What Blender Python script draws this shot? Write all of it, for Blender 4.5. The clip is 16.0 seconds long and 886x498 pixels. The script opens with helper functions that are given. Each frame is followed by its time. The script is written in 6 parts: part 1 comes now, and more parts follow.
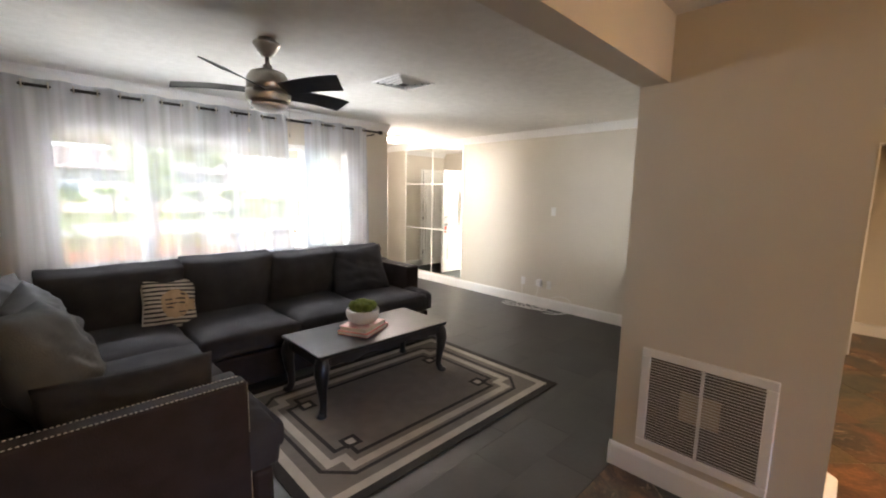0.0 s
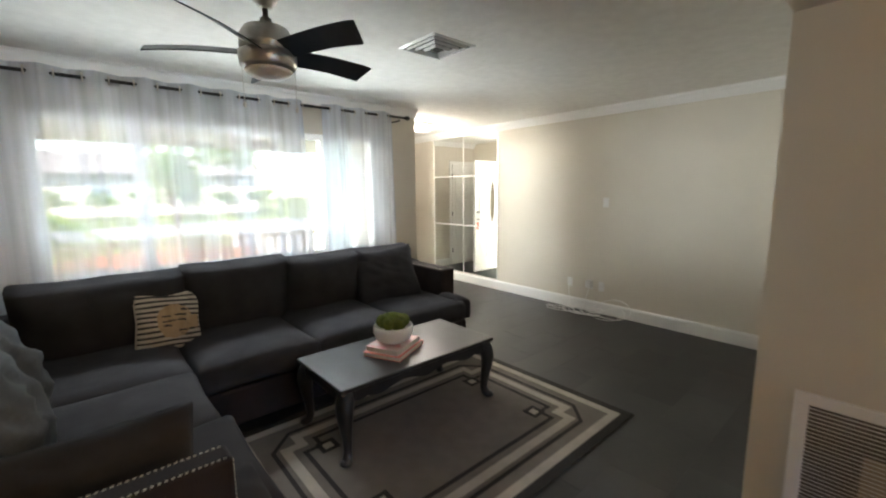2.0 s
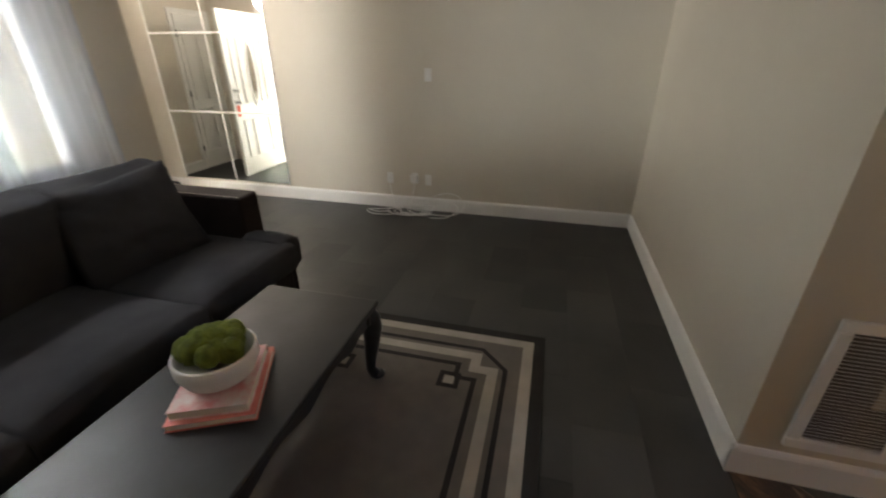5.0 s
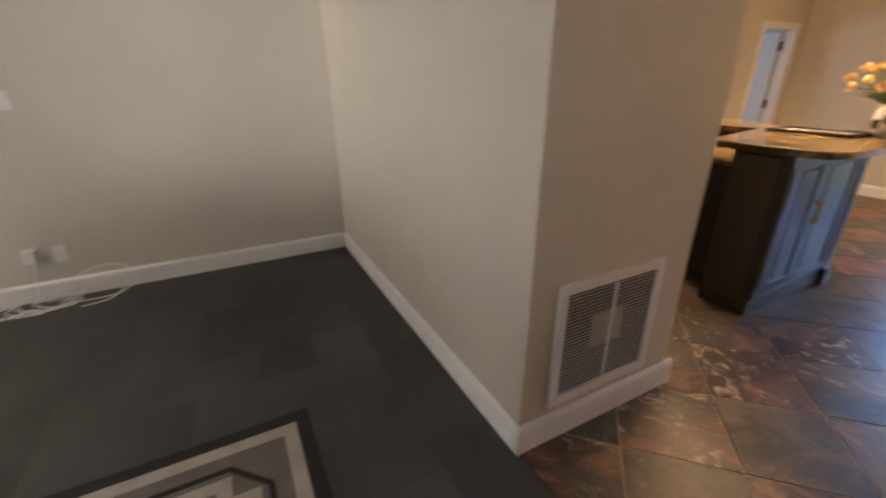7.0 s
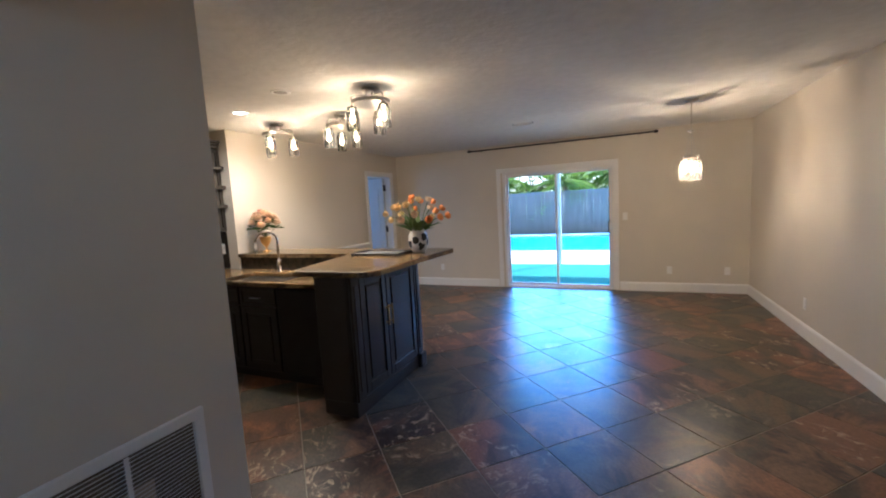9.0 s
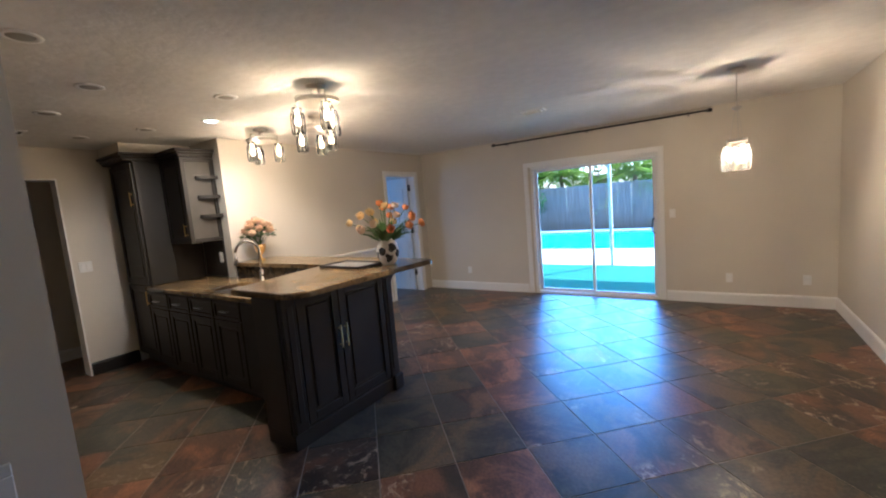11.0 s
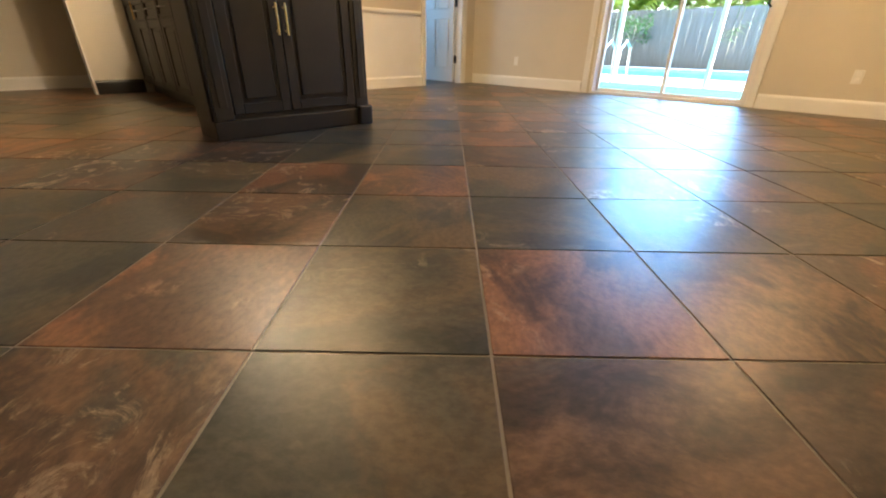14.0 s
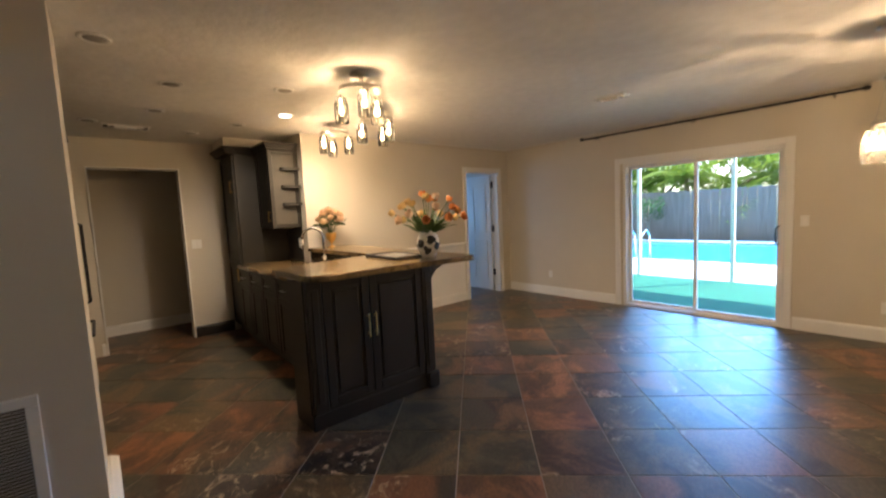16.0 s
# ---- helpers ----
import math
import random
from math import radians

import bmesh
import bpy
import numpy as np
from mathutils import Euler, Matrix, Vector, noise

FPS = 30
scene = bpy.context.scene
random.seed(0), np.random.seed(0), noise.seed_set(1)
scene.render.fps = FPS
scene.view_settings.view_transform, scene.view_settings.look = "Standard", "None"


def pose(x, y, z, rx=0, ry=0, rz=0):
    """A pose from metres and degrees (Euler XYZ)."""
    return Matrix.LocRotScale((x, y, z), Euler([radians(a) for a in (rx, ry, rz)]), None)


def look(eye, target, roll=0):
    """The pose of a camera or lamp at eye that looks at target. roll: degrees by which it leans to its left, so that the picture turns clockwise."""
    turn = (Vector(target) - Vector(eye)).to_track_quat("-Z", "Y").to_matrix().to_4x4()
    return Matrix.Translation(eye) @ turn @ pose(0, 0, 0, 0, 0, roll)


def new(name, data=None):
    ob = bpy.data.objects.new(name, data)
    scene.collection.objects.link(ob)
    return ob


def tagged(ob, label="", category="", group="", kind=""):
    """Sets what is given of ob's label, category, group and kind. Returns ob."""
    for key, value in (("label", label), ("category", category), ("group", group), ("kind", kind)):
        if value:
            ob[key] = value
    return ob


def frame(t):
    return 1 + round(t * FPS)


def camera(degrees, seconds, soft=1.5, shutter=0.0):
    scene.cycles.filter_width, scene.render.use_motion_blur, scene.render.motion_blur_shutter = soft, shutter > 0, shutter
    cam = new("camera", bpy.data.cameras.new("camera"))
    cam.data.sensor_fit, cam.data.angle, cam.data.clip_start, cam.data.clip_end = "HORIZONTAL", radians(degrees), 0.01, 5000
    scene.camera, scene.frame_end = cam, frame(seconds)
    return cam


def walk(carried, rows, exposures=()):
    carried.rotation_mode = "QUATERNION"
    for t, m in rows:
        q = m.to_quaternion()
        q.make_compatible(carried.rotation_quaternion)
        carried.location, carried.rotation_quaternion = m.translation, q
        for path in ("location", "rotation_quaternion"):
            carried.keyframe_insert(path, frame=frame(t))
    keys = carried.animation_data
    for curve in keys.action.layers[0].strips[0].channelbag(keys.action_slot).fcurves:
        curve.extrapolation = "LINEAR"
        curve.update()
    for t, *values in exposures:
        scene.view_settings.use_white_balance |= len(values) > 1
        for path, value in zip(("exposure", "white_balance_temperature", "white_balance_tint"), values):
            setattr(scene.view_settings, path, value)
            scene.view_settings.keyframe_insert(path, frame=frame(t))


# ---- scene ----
cam = camera(94.9, 16.0, soft=2.0, shutter=0.35)
PATH = [
    (0, (0.177, 0.31, 1.57), (1.569, 1.722, 1.304), 1.1),
    (0.5, (0.14, 0.505, 1.573), (1.561, 1.88, 1.269), 0.9),
    (1, (0.134, 0.615, 1.555), (1.55, 1.982, 1.204), 0.8),
    (1.5, (0.254, 0.682, 1.525), (1.641, 2.077, 1.16), 0.5),
    (2, (0.5, 0.841, 1.528), (1.801, 2.333, 1.241), -0.5),
    (2.5, (0.638, 1.119, 1.594), (1.826, 2.722, 1.46), -1.3),
    (3, (0.766, 1.4, 1.637), (1.826, 3.096, 1.691), -2.3),
    (3.5, (0.916, 1.613, 1.649), (1.902, 3.35, 1.751), -1.7),
    (4, (0.995, 1.831, 1.576), (2.331, 3.301, 1.343), -0.9),
    (4.5, (1.039, 1.976, 1.54), (2.724, 2.875, 0.945), -0.3),
    (4.7, (1.058, 2.003, 1.532), (2.788, 2.7, 0.812), -0.2),
    (6.8, (1.528, 2.104, 1.452), (3.239, 1.452, 0.647), -0.5),
    (7, (1.509, 2.051, 1.456), (3.149, 1.195, 0.695), -0.4),
    (7.5, (1.389, 1.91, 1.479), (2.77, 0.587, 0.895), -0.7),
    (8, (1.136, 1.738, 1.513), (2.225, 0.106, 1.123), -1.6),
    (8.5, (0.978, 1.585, 1.527), (1.827, -0.206, 1.26), -2.6),
    (8.7, (0.951, 1.571, 1.527), (1.734, -0.255, 1.296), -3.1),
    (10.8, (0.367, 0.775, 1.557), (1.468, -0.884, 1.37), -5.0),
    (11, (0.335, 0.708, 1.566), (1.453, -0.936, 1.342), -4.8),
    (11.5, (0.083, 0.503, 1.543), (1.253, -1.076, 1.172), -4.1),
    (12, (-0.068, 0.339, 1.508), (1.1, -1.177, 0.928), -2.8),
    (12.5, (-0.033, 0.164, 1.353), (1.107, -1.276, 0.561), -1.2),
    (13, (-0.078, 0.051, 1.146), (1.062, -1.3, 0.21), 0.1),
    (13.5, (-0.052, -0.03, 0.771), (1.15, -1.31, -0.187), 0.5),
    (14, (-0.019, -0.03, 0.531), (1.254, -1.289, -0.362), 0.9),
    (14.5, (-0.014, -0.018, 0.527), (1.353, -1.218, -0.305), -0.2),
    (15, (0.027, -0.015, 0.692), (1.458, -1.214, -0.026), -0.9),
    (15.5, (0.041, 0.053, 1.208), (1.602, -1.109, 0.745), -3.2),
    (16, (0.036, 0.215, 1.456), (1.554, -1.074, 1.275), -2.8),
]
EXPOSURE = [(0, 2.70, 7150, 22), (1.5, 2.58, 7000, 18), (2.5, 2.33, 6800, 11), (3, 2.12, 6800, 12), (3.5, 1.95, 6800, 12), (4, 1.78, 6850, 14), (4.5, 1.82, 7200, 16), 
            (7, 2.45, 7300, 26), (7.6, 2.4, 7100, 28), (8, 2.17, 6200, 24), (8.5, 1.88, 4900, 14), (11, 1.93, 4850, 14), (12.5, 2.17, 4850, 11), 
            (13.5, 2.8, 6400, 10), (14.5, 2.8, 6900, 10), (15.3, 2.55, 6500, 10), (16, 1.9, 6050, 14)]
walk(cam, [(t, look(eye, target, roll)) for t, eye, target, roll in PATH], EXPOSURE)

# ---- world and light ----
world = bpy.data.worlds.new("world")
scene.world = world
world.use_nodes = True
wn = world.node_tree.nodes
sky = wn.new("ShaderNodeTexSky")
sky.sky_type, sky.sun_disc = "NISHITA", False
sky.sun_elevation, sky.sun_rotation = radians(52), radians(215)
world.node_tree.links.new(sky.outputs[0], wn["Background"].inputs[0])
wn["Background"].inputs[1].default_value = 0.15


def lamp(name, kind, m, power, color, size=0.1, size_y=None, angle=None, spread=None):
    data = bpy.data.lights.new(name, kind)
    data.energy, data.color = power, color
    if kind == "AREA":
        data.shape, data.size, data.size_y = "RECTANGLE", size, size_y or size
        if spread:
            data.spread = radians(spread)
    elif kind == "SUN":
        data.angle = radians(angle)
    else:
        data.shadow_soft_size = size
    ob = new(name, data)
    ob.matrix_world = m
    return ob


SUN_FROM = Vector((-0.36, -0.50, 0.79))
lamp("sun", "SUN", look(SUN_FROM * 20, (0, 0, 0)), 4.5, (1.0, 0.95, 0.86), angle=0.5)
# lamps added out of view for the skylight; this one hangs above the window head
lamp("window_skylight", "AREA", look((1.62, 5.30, 2.26), (1.62, 4.30, 1.36)), 6.0, (0.85, 0.95, 1.0), 2.7, 0.16, spread=66)
# added lamp hidden below the sill, standing in for light off the porch floor
lamp("porch_bounce_fill", "AREA", look((1.62, 5.5, 0.25), (1.62, 3.0, 0.7)), 112, (0.83, 0.96, 1.0), 2.8, 0.7, spread=112)
# unseen fill lamp added in the garden to reach the east wall and partition
lamp("garden_fill", "AREA", look((-3.0, 9.3, 1.25), (2.4, 1.2, 1.2)), 60, (0.86, 0.96, 1.0), 3.4, 1.9, spread=75)
# deep blue lamp added above the view to put a glare on the slate floor
lamp("floor_glare_lamp", "AREA", look((1.9, -17.2, 5.6), (1.9, -5.5, 1.2)), 1250, (0.17, 0.47, 1.0), 10.0, 4.4)
# added lamp outside the open front door, standing in for the sky there
lamp("doorway_skylight", "AREA", look((2.7, 5.5, 1.9), (4.9, 4.9, 1.0)), 0.8, (1.0, 0.95, 0.86), 0.8, 1.6)
# blue fill lamp added inside the back room, which has no window built
lamp("back_room_fill", "AREA", look((7.35, -3.6, 1.5), (5.6, -4.9, 1.0)), 5.6, (0.30, 0.60, 1.0), 0.9, 1.1)


# ---- materials ----
def material(name, c1, c2=None, scale=6.0, rough=0.6, metal=0.0, bump=0.0, bump_scale=60.0, rough_var=0.0, detail=4.0, coat=0.0, piece=False, spec=0.5, stretch=(1, 1, 1)):
    m = bpy.data.materials.new(name)
    m.use_nodes = True
    nt = m.node_tree
    n, l = nt.nodes, nt.links
    b = n["Principled BSDF"]
    b.inputs["Roughness"].default_value, b.inputs["Metallic"].default_value = rough, metal
    b.inputs["Coat Weight"].default_value = coat
    b.inputs["Specular IOR Level"].default_value = spec
    tc = n.new("ShaderNodeTexCoord")
    mp = n.new("ShaderNodeMapping")
    mp.inputs["Scale"].default_value = stretch
    l.new(tc.outputs["Object"], mp.inputs[0])
    vec = mp.outputs[0]
    if piece:
        oi = n.new("ShaderNodeObjectInfo")
        mul = n.new("ShaderNodeMath")
        mul.operation, mul.inputs[1].default_value = "MULTIPLY", 37.0
        l.new(oi.outputs["Random"], mul.inputs[0])
        add = n.new("ShaderNodeVectorMath")
        l.new(vec, add.inputs[0])
        l.new(mul.outputs[0], add.inputs[1])
        vec = add.outputs[0]
    no = n.new("ShaderNodeTexNoise")
    no.inputs["Scale"].default_value, no.inputs["Detail"].default_value = scale, detail
    l.new(vec, no.inputs["Vector"])
    mix = n.new("ShaderNodeMix")
    mix.data_type = "RGBA"
    mix.inputs[6].default_value, mix.inputs[7].default_value = (*c1, 1), (*(c2 or c1), 1)
    rp = n.new("ShaderNodeMapRange")
    rp.inputs[1].default_value, rp.inputs[2].default_value = 0.3, 0.7
    l.new(no.outputs["Fac"], rp.inputs[0])
    l.new(rp.outputs[0], mix.inputs[0])
    l.new(mix.outputs[2], b.inputs["Base Color"])
    if rough_var:
        rr = n.new("ShaderNodeMapRange")
        rr.inputs[3].default_value, rr.inputs[4].default_value = max(0.02, rough - rough_var), min(1, rough + rough_var)
        l.new(no.outputs["Fac"], rr.inputs[0])
        l.new(rr.outputs[0], b.inputs["Roughness"])
    if bump:
        nb = n.new("ShaderNodeTexNoise")
        nb.inputs["Scale"].default_value, nb.inputs["Detail"].default_value = bump_scale, 3.0
        l.new(vec, nb.inputs["Vector"])
        bp = n.new("ShaderNodeBump")
        bp.inputs["Strength"].default_value, bp.inputs["Distance"].default_value = bump, 0.01
        l.new(nb.outputs["Fac"], bp.inputs["Height"])
        l.new(bp.outputs[0], b.inputs["Normal"])
    return m


def glow(name, color, strength):
    m = bpy.data.materials.new(name)
    m.use_nodes = True
    b = m.node_tree.nodes["Principled BSDF"]
    b.inputs["Base Color"].default_value = (*color, 1)
    b.inputs["Emission Color"].default_value = (*color, 1)
    b.inputs["Emission Strength"].default_value = strength
    return m


def slate(name, dark, mid, accent, vein, vein_amount, rough=0.34):
    """Slate-look stone: streaky two-tone ground, patches of a second colour and crumbly pale veins; each piece shifts its pattern."""
    m = bpy.data.materials.new(name)
    m.use_nodes = True
    n, l = m.node_tree.nodes, m.node_tree.links
    b = n["Principled BSDF"]
    tc, oi = n.new("ShaderNodeTexCoord"), n.new("ShaderNodeObjectInfo")
    mul = n.new("ShaderNodeMath")
    mul.operation, mul.inputs[1].default_value = "MULTIPLY", 91.0
    l.new(oi.outputs["Random"], mul.inputs[0])
    mp = n.new("ShaderNodeMapping")
    mp.inputs["Rotation"].default_value, mp.inputs["Scale"].default_value = (0, 0, 0.5), (1.0, 1.45, 1.0)
    l.new(tc.outputs["Object"], mp.inputs[0])
    add = n.new("ShaderNodeVectorMath")
    l.new(mp.outputs[0], add.inputs[0])
    l.new(mul.outputs[0], add.inputs[1])

    def cloud(scale, detail, warp, lo, hi, grit=0.5):
        t = n.new("ShaderNodeTexNoise")
        t.inputs["Scale"].default_value, t.inputs["Detail"].default_value, t.inputs["Distortion"].default_value = scale, detail, warp
        t.inputs["Roughness"].default_value = grit
        l.new(add.outputs[0], t.inputs["Vector"])
        r = n.new("ShaderNodeMapRange")
        r.interpolation_type = "SMOOTHSTEP"
        r.inputs[1].default_value, r.inputs[2].default_value = lo, hi
        l.new(t.outputs["Fac"], r.inputs[0])
        return r.outputs[0], t.outputs["Fac"]

    def mixed(fac, a, c):
        x = n.new("ShaderNodeMix")
        x.data_type = "RGBA"
        l.new(fac, x.inputs[0])
        for socket, value in ((6, a), (7, c)):
            if isinstance(value, tuple):
                x.inputs[socket].default_value = (*value, 1)
            else:
                l.new(value, x.inputs[socket])
        return x.outputs[2]

    def times(a, c):
        x = n.new("ShaderNodeMath")
        x.operation = "MULTIPLY"
        l.new(a, x.inputs[0])
        if isinstance(c, float):
            x.inputs[1].default_value = c
        else:
            l.new(c, x.inputs[1])
        return x.outputs[0]

    f1, raw = cloud(2.9, 8, 0.7, 0.40, 0.60, 0.64)
    f2, _ = cloud(1.15, 6, 1.1, 0.49, 0.60, 0.55)
    f3, _ = cloud(6.5, 10, 1.4, 0.52, 0.62, 0.74)
    mask, _ = cloud(1.5, 3, 0.4, 0.62 - vein_amount, 0.70 - vein_amount)
    fine, fr = cloud(42.0, 6, 0.2, 0.3, 0.7, 0.65)
    col = mixed(f1, dark, mid)
    col = mixed(times(f2, 0.85), col, accent)
    col = mixed(times(times(f3, mask), 0.8), col, vein)
    hsv = n.new("ShaderNodeHueSaturation")
    vr = n.new("ShaderNodeMapRange")
    vr.inputs[3].default_value, vr.inputs[4].default_value = 0.92, 1.50
    l.new(fine, vr.inputs[0])
    l.new(vr.outputs[0], hsv.inputs["Value"])
    l.new(col, hsv.inputs["Color"])
    l.new(hsv.outputs[0], b.inputs["Base Color"])
    b.inputs["Specular IOR Level"].default_value = 0.38
    rr = n.new("ShaderNodeMapRange")
    rr.inputs[3].default_value, rr.inputs[4].default_value = rough - 0.07, rough + 0.10
    l.new(raw, rr.inputs[0])
    l.new(rr.outputs[0], b.inputs["Roughness"])
    bp = n.new("ShaderNodeBump")
    bp.inputs["Strength"].default_value, bp.inputs["Distance"].default_value = 0.22, 0.004
    l.new(raw, bp.inputs["Height"])
    l.new(bp.outputs[0], b.inputs["Normal"])
    return m


PAINT = material("greige_wall_paint", (0.60, 0.55, 0.465), (0.64, 0.59, 0.50), 1.2, 0.55, bump=0.08, bump_scale=180)
CEIL = material("knockdown_ceiling", (0.71, 0.69, 0.645), (0.78, 0.76, 0.715), 11.0, 0.8, bump=0.42, bump_scale=17)
TRIM = material("white_trim_paint", (0.78, 0.77, 0.74), (0.82, 0.81, 0.79), 3, 0.35, bump=0.04, bump_scale=90)
BLACKBASE = material("black_toe_paint", (0.015, 0.014, 0.013), (0.022, 0.02, 0.018), 5, 0.4)
VINYL = material("charcoal_vinyl_tile", (0.013, 0.014, 0.014), (0.060, 0.059, 0.056), 1.1, 0.40, rough_var=0.10, bump=0.10, bump_scale=35, piece=True)
GROUT = material("tan_grout", (0.27, 0.23, 0.18), (0.34, 0.29, 0.23), 12, 0.85, bump=0.2)
SLATES = [
    slate("slate_olive", (0.034, 0.035, 0.027), (0.072, 0.064, 0.043), (0.125, 0.082, 0.042), (0.24, 0.19, 0.12), 0.05),
    slate("slate_brown", (0.044, 0.030, 0.021), (0.155, 0.088, 0.048), (0.062, 0.056, 0.040), (0.30, 0.22, 0.14), 0.07),
    slate("slate_rust", (0.072, 0.040, 0.025), (0.235, 0.108, 0.052), (0.11, 0.062, 0.038), (0.32, 0.20, 0.12), 0.06),
    slate("slate_veined", (0.032, 0.026, 0.020), (0.085, 0.056, 0.036), (0.165, 0.078, 0.042), (0.40, 0.31, 0.21), 0.16),
]
BLACKCAB = material("espresso_cabinet_paint", (0.021, 0.0185, 0.0155), (0.030, 0.0265, 0.022), 3, 0.42, bump=0.05, bump_scale=50, spec=0.35)
GRANITE = slate("gold_granite", (0.045, 0.032, 0.018), (0.17, 0.115, 0.052), (0.30, 0.20, 0.085), (0.018, 0.014, 0.010), 0.16, rough=0.15)
SPLASH = material("dark_granite_splash", (0.02, 0.018, 0.015), (0.06, 0.045, 0.03), 18, 0.2, detail=8)
BRASS = material("brushed_brass", (0.78, 0.52, 0.20), (0.70, 0.45, 0.16), 20, 0.28, 1.0)
NICKEL = material("brushed_nickel", (0.52, 0.49, 0.45), (0.60, 0.57, 0.52), 40, 0.30, 1.0, stretch=(1, 1, 12))
CHROME = material("chrome", (0.75, 0.75, 0.75), (0.8, 0.8, 0.8), 5, 0.12, 1.0)
STEEL = material("stainless_steel", (0.50, 0.50, 0.49), (0.56, 0.56, 0.55), 30, 0.32, 1.0, stretch=(1, 1, 20))
BLACKMETAL = material("black_metal", (0.015, 0.015, 0.016), (0.022, 0.022, 0.023), 9, 0.42, 0.4)
RODMETAL = material("dark_bronze_rod", (0.030, 0.028, 0.030), (0.04, 0.038, 0.04), 9, 0.35, 0.6)
SOFA = material("charcoal_microfiber", (0.029, 0.029, 0.034), (0.047, 0.046, 0.052), 5, 0.9, bump=0.15, bump_scale=240, spec=0.25)
LEATHER = material("dark_brown_faux_leather", (0.021, 0.0155, 0.0150), (0.033, 0.0250, 0.0245), 8, 0.6, bump=0.18, bump_scale=160, spec=0.18)
PILLOWGREY = material("slate_satin_pillow", (0.052, 0.058, 0.066), (0.085, 0.092, 0.100), 7, 0.65, bump=0.15, bump_scale=150)
STITCH = material("cream_stitching", (0.60, 0.56, 0.48), None, 8, 0.8)
TABLEWOOD = material("worn_black_lacquer", (0.010, 0.0095, 0.0095), (0.024, 0.024, 0.026), 6, 0.33, rough_var=0.02, bump=0.04, bump_scale=45)
RUGGREY = material("taupe_rug_weave", (0.150, 0.130, 0.112), (0.185, 0.160, 0.138), 9, 0.95, bump=0.7, bump_scale=330)
RUGBLACK = material("black_rug_weave", (0.020, 0.017, 0.015), (0.030, 0.026, 0.022), 9, 0.95, bump=0.7, bump_scale=330)
RUGCREAM = material("cream_rug_weave", (0.40, 0.36, 0.30), (0.48, 0.43, 0.36), 9, 0.95, bump=0.7, bump_scale=330)
CERAMIC = material("white_ceramic", (0.72, 0.70, 0.66), (0.78, 0.76, 0.72), 5, 0.4)
MOSS = material("moss", (0.065, 0.090, 0.012), (0.15, 0.18, 0.022), 30, 0.95, bump=1.0, bump_scale=90)
PAPER = material("book_paper", (0.62, 0.56, 0.46), (0.70, 0.64, 0.54), 60, 0.8, stretch=(1, 1, 30))
PINKCOVER = material("coral_book_cover", (0.62, 0.16, 0.13), (0.70, 0.24, 0.19), 12, 0.45)
PALECOVER = material("pale_pink_cover", (0.74, 0.68, 0.63), (0.70, 0.26, 0.25), 20, 0.45)
WHITEPL = material("white_plastic", (0.75, 0.74, 0.71), (0.78, 0.77, 0.74), 5, 0.35)
BLINDGREY = material("grille_backing", (0.10, 0.085, 0.07), (0.16, 0.14, 0.12), 6, 0.9)
FILTER = material("filter_cardboard", (0.42, 0.36, 0.27), (0.48, 0.41, 0.31), 6, 0.9)
FANBLADE = material("navy_black_blade", (0.014, 0.018, 0.024), (0.020, 0.025, 0.032), 12, 0.35)
FROST = material("frosted_glass_bowl", (0.72, 0.70, 0.66), None, 5, 0.35)
CONCRETE = material("pale_pool_deck", (0.50, 0.47, 0.43), (0.58, 0.55, 0.50), 5, 0.9, bump=0.1)
TURF = material("green_turf", (0.006, 0.110, 0.062), (0.010, 0.15, 0.085), 8, 0.95, bump=0.6, bump_scale=200)
GRASS = material("lawn_grass", (0.07, 0.11, 0.02), (0.15, 0.17, 0.04), 2.0, 0.95, bump=0.5, bump_scale=60)
POOLWATER = material("pool_water", (0.03, 0.26, 0.42), (0.06, 0.34, 0.50), 1.5, 0.06, bump=0.25, bump_scale=5)
FENCE = material("weathered_fence_board", (0.20, 0.155, 0.125), (0.28, 0.22, 0.18), 6, 0.85, bump=0.3, bump_scale=30, piece=True, stretch=(1, 1, 0.15))
LEAFA = material("sunlit_palm_leaf", (0.13, 0.25, 0.03), (0.28, 0.38, 0.06), 3, 0.5)
FLOWERLEAF = material("fresh_flower_leaf", (0.055, 0.13, 0.030), (0.13, 0.22, 0.06), 12, 0.5)
LEAFB = material("shrub_leaf", (0.035, 0.085, 0.018), (0.08, 0.15, 0.03), 3, 0.55)
for leaf in (LEAFA, LEAFB):
    _n, _l = leaf.node_tree.nodes, leaf.node_tree.links
    _t, _m, _p = _n.new("ShaderNodeBsdfTranslucent"), _n.new("ShaderNodeMixShader"), _n["Principled BSDF"]
    _m.inputs[0].default_value = 0.5
    _l.new(_p.inputs["Base Color"].links[0].from_socket, _t.inputs[0])
    _l.new(_p.outputs[0], _m.inputs[1]), _l.new(_t.outputs[0], _m.inputs[2])
    _l.new(_m.outputs[0], _n["Material Output"].inputs[0])
BARK = material("palm_bark", (0.16, 0.12, 0.08), (0.25, 0.19, 0.13), 14, 0.9, bump=0.6, bump_scale=25)
ASPHALT = material("grey_driveway", (0.22, 0.22, 0.22), (0.28, 0.28, 0.28), 4, 0.9)
RAILWOOD = material("tan_rail_paint", (0.26, 0.21, 0.17), (0.32, 0.26, 0.21), 5, 0.7)
SIDING = material("pale_blue_siding", (0.42, 0.52, 0.58), (0.48, 0.57, 0.62), 2, 0.7)
MULCH = material("red_mulch", (0.24, 0.09, 0.05), (0.34, 0.16, 0.09), 20, 0.95, bump=0.8, bump_scale=50)
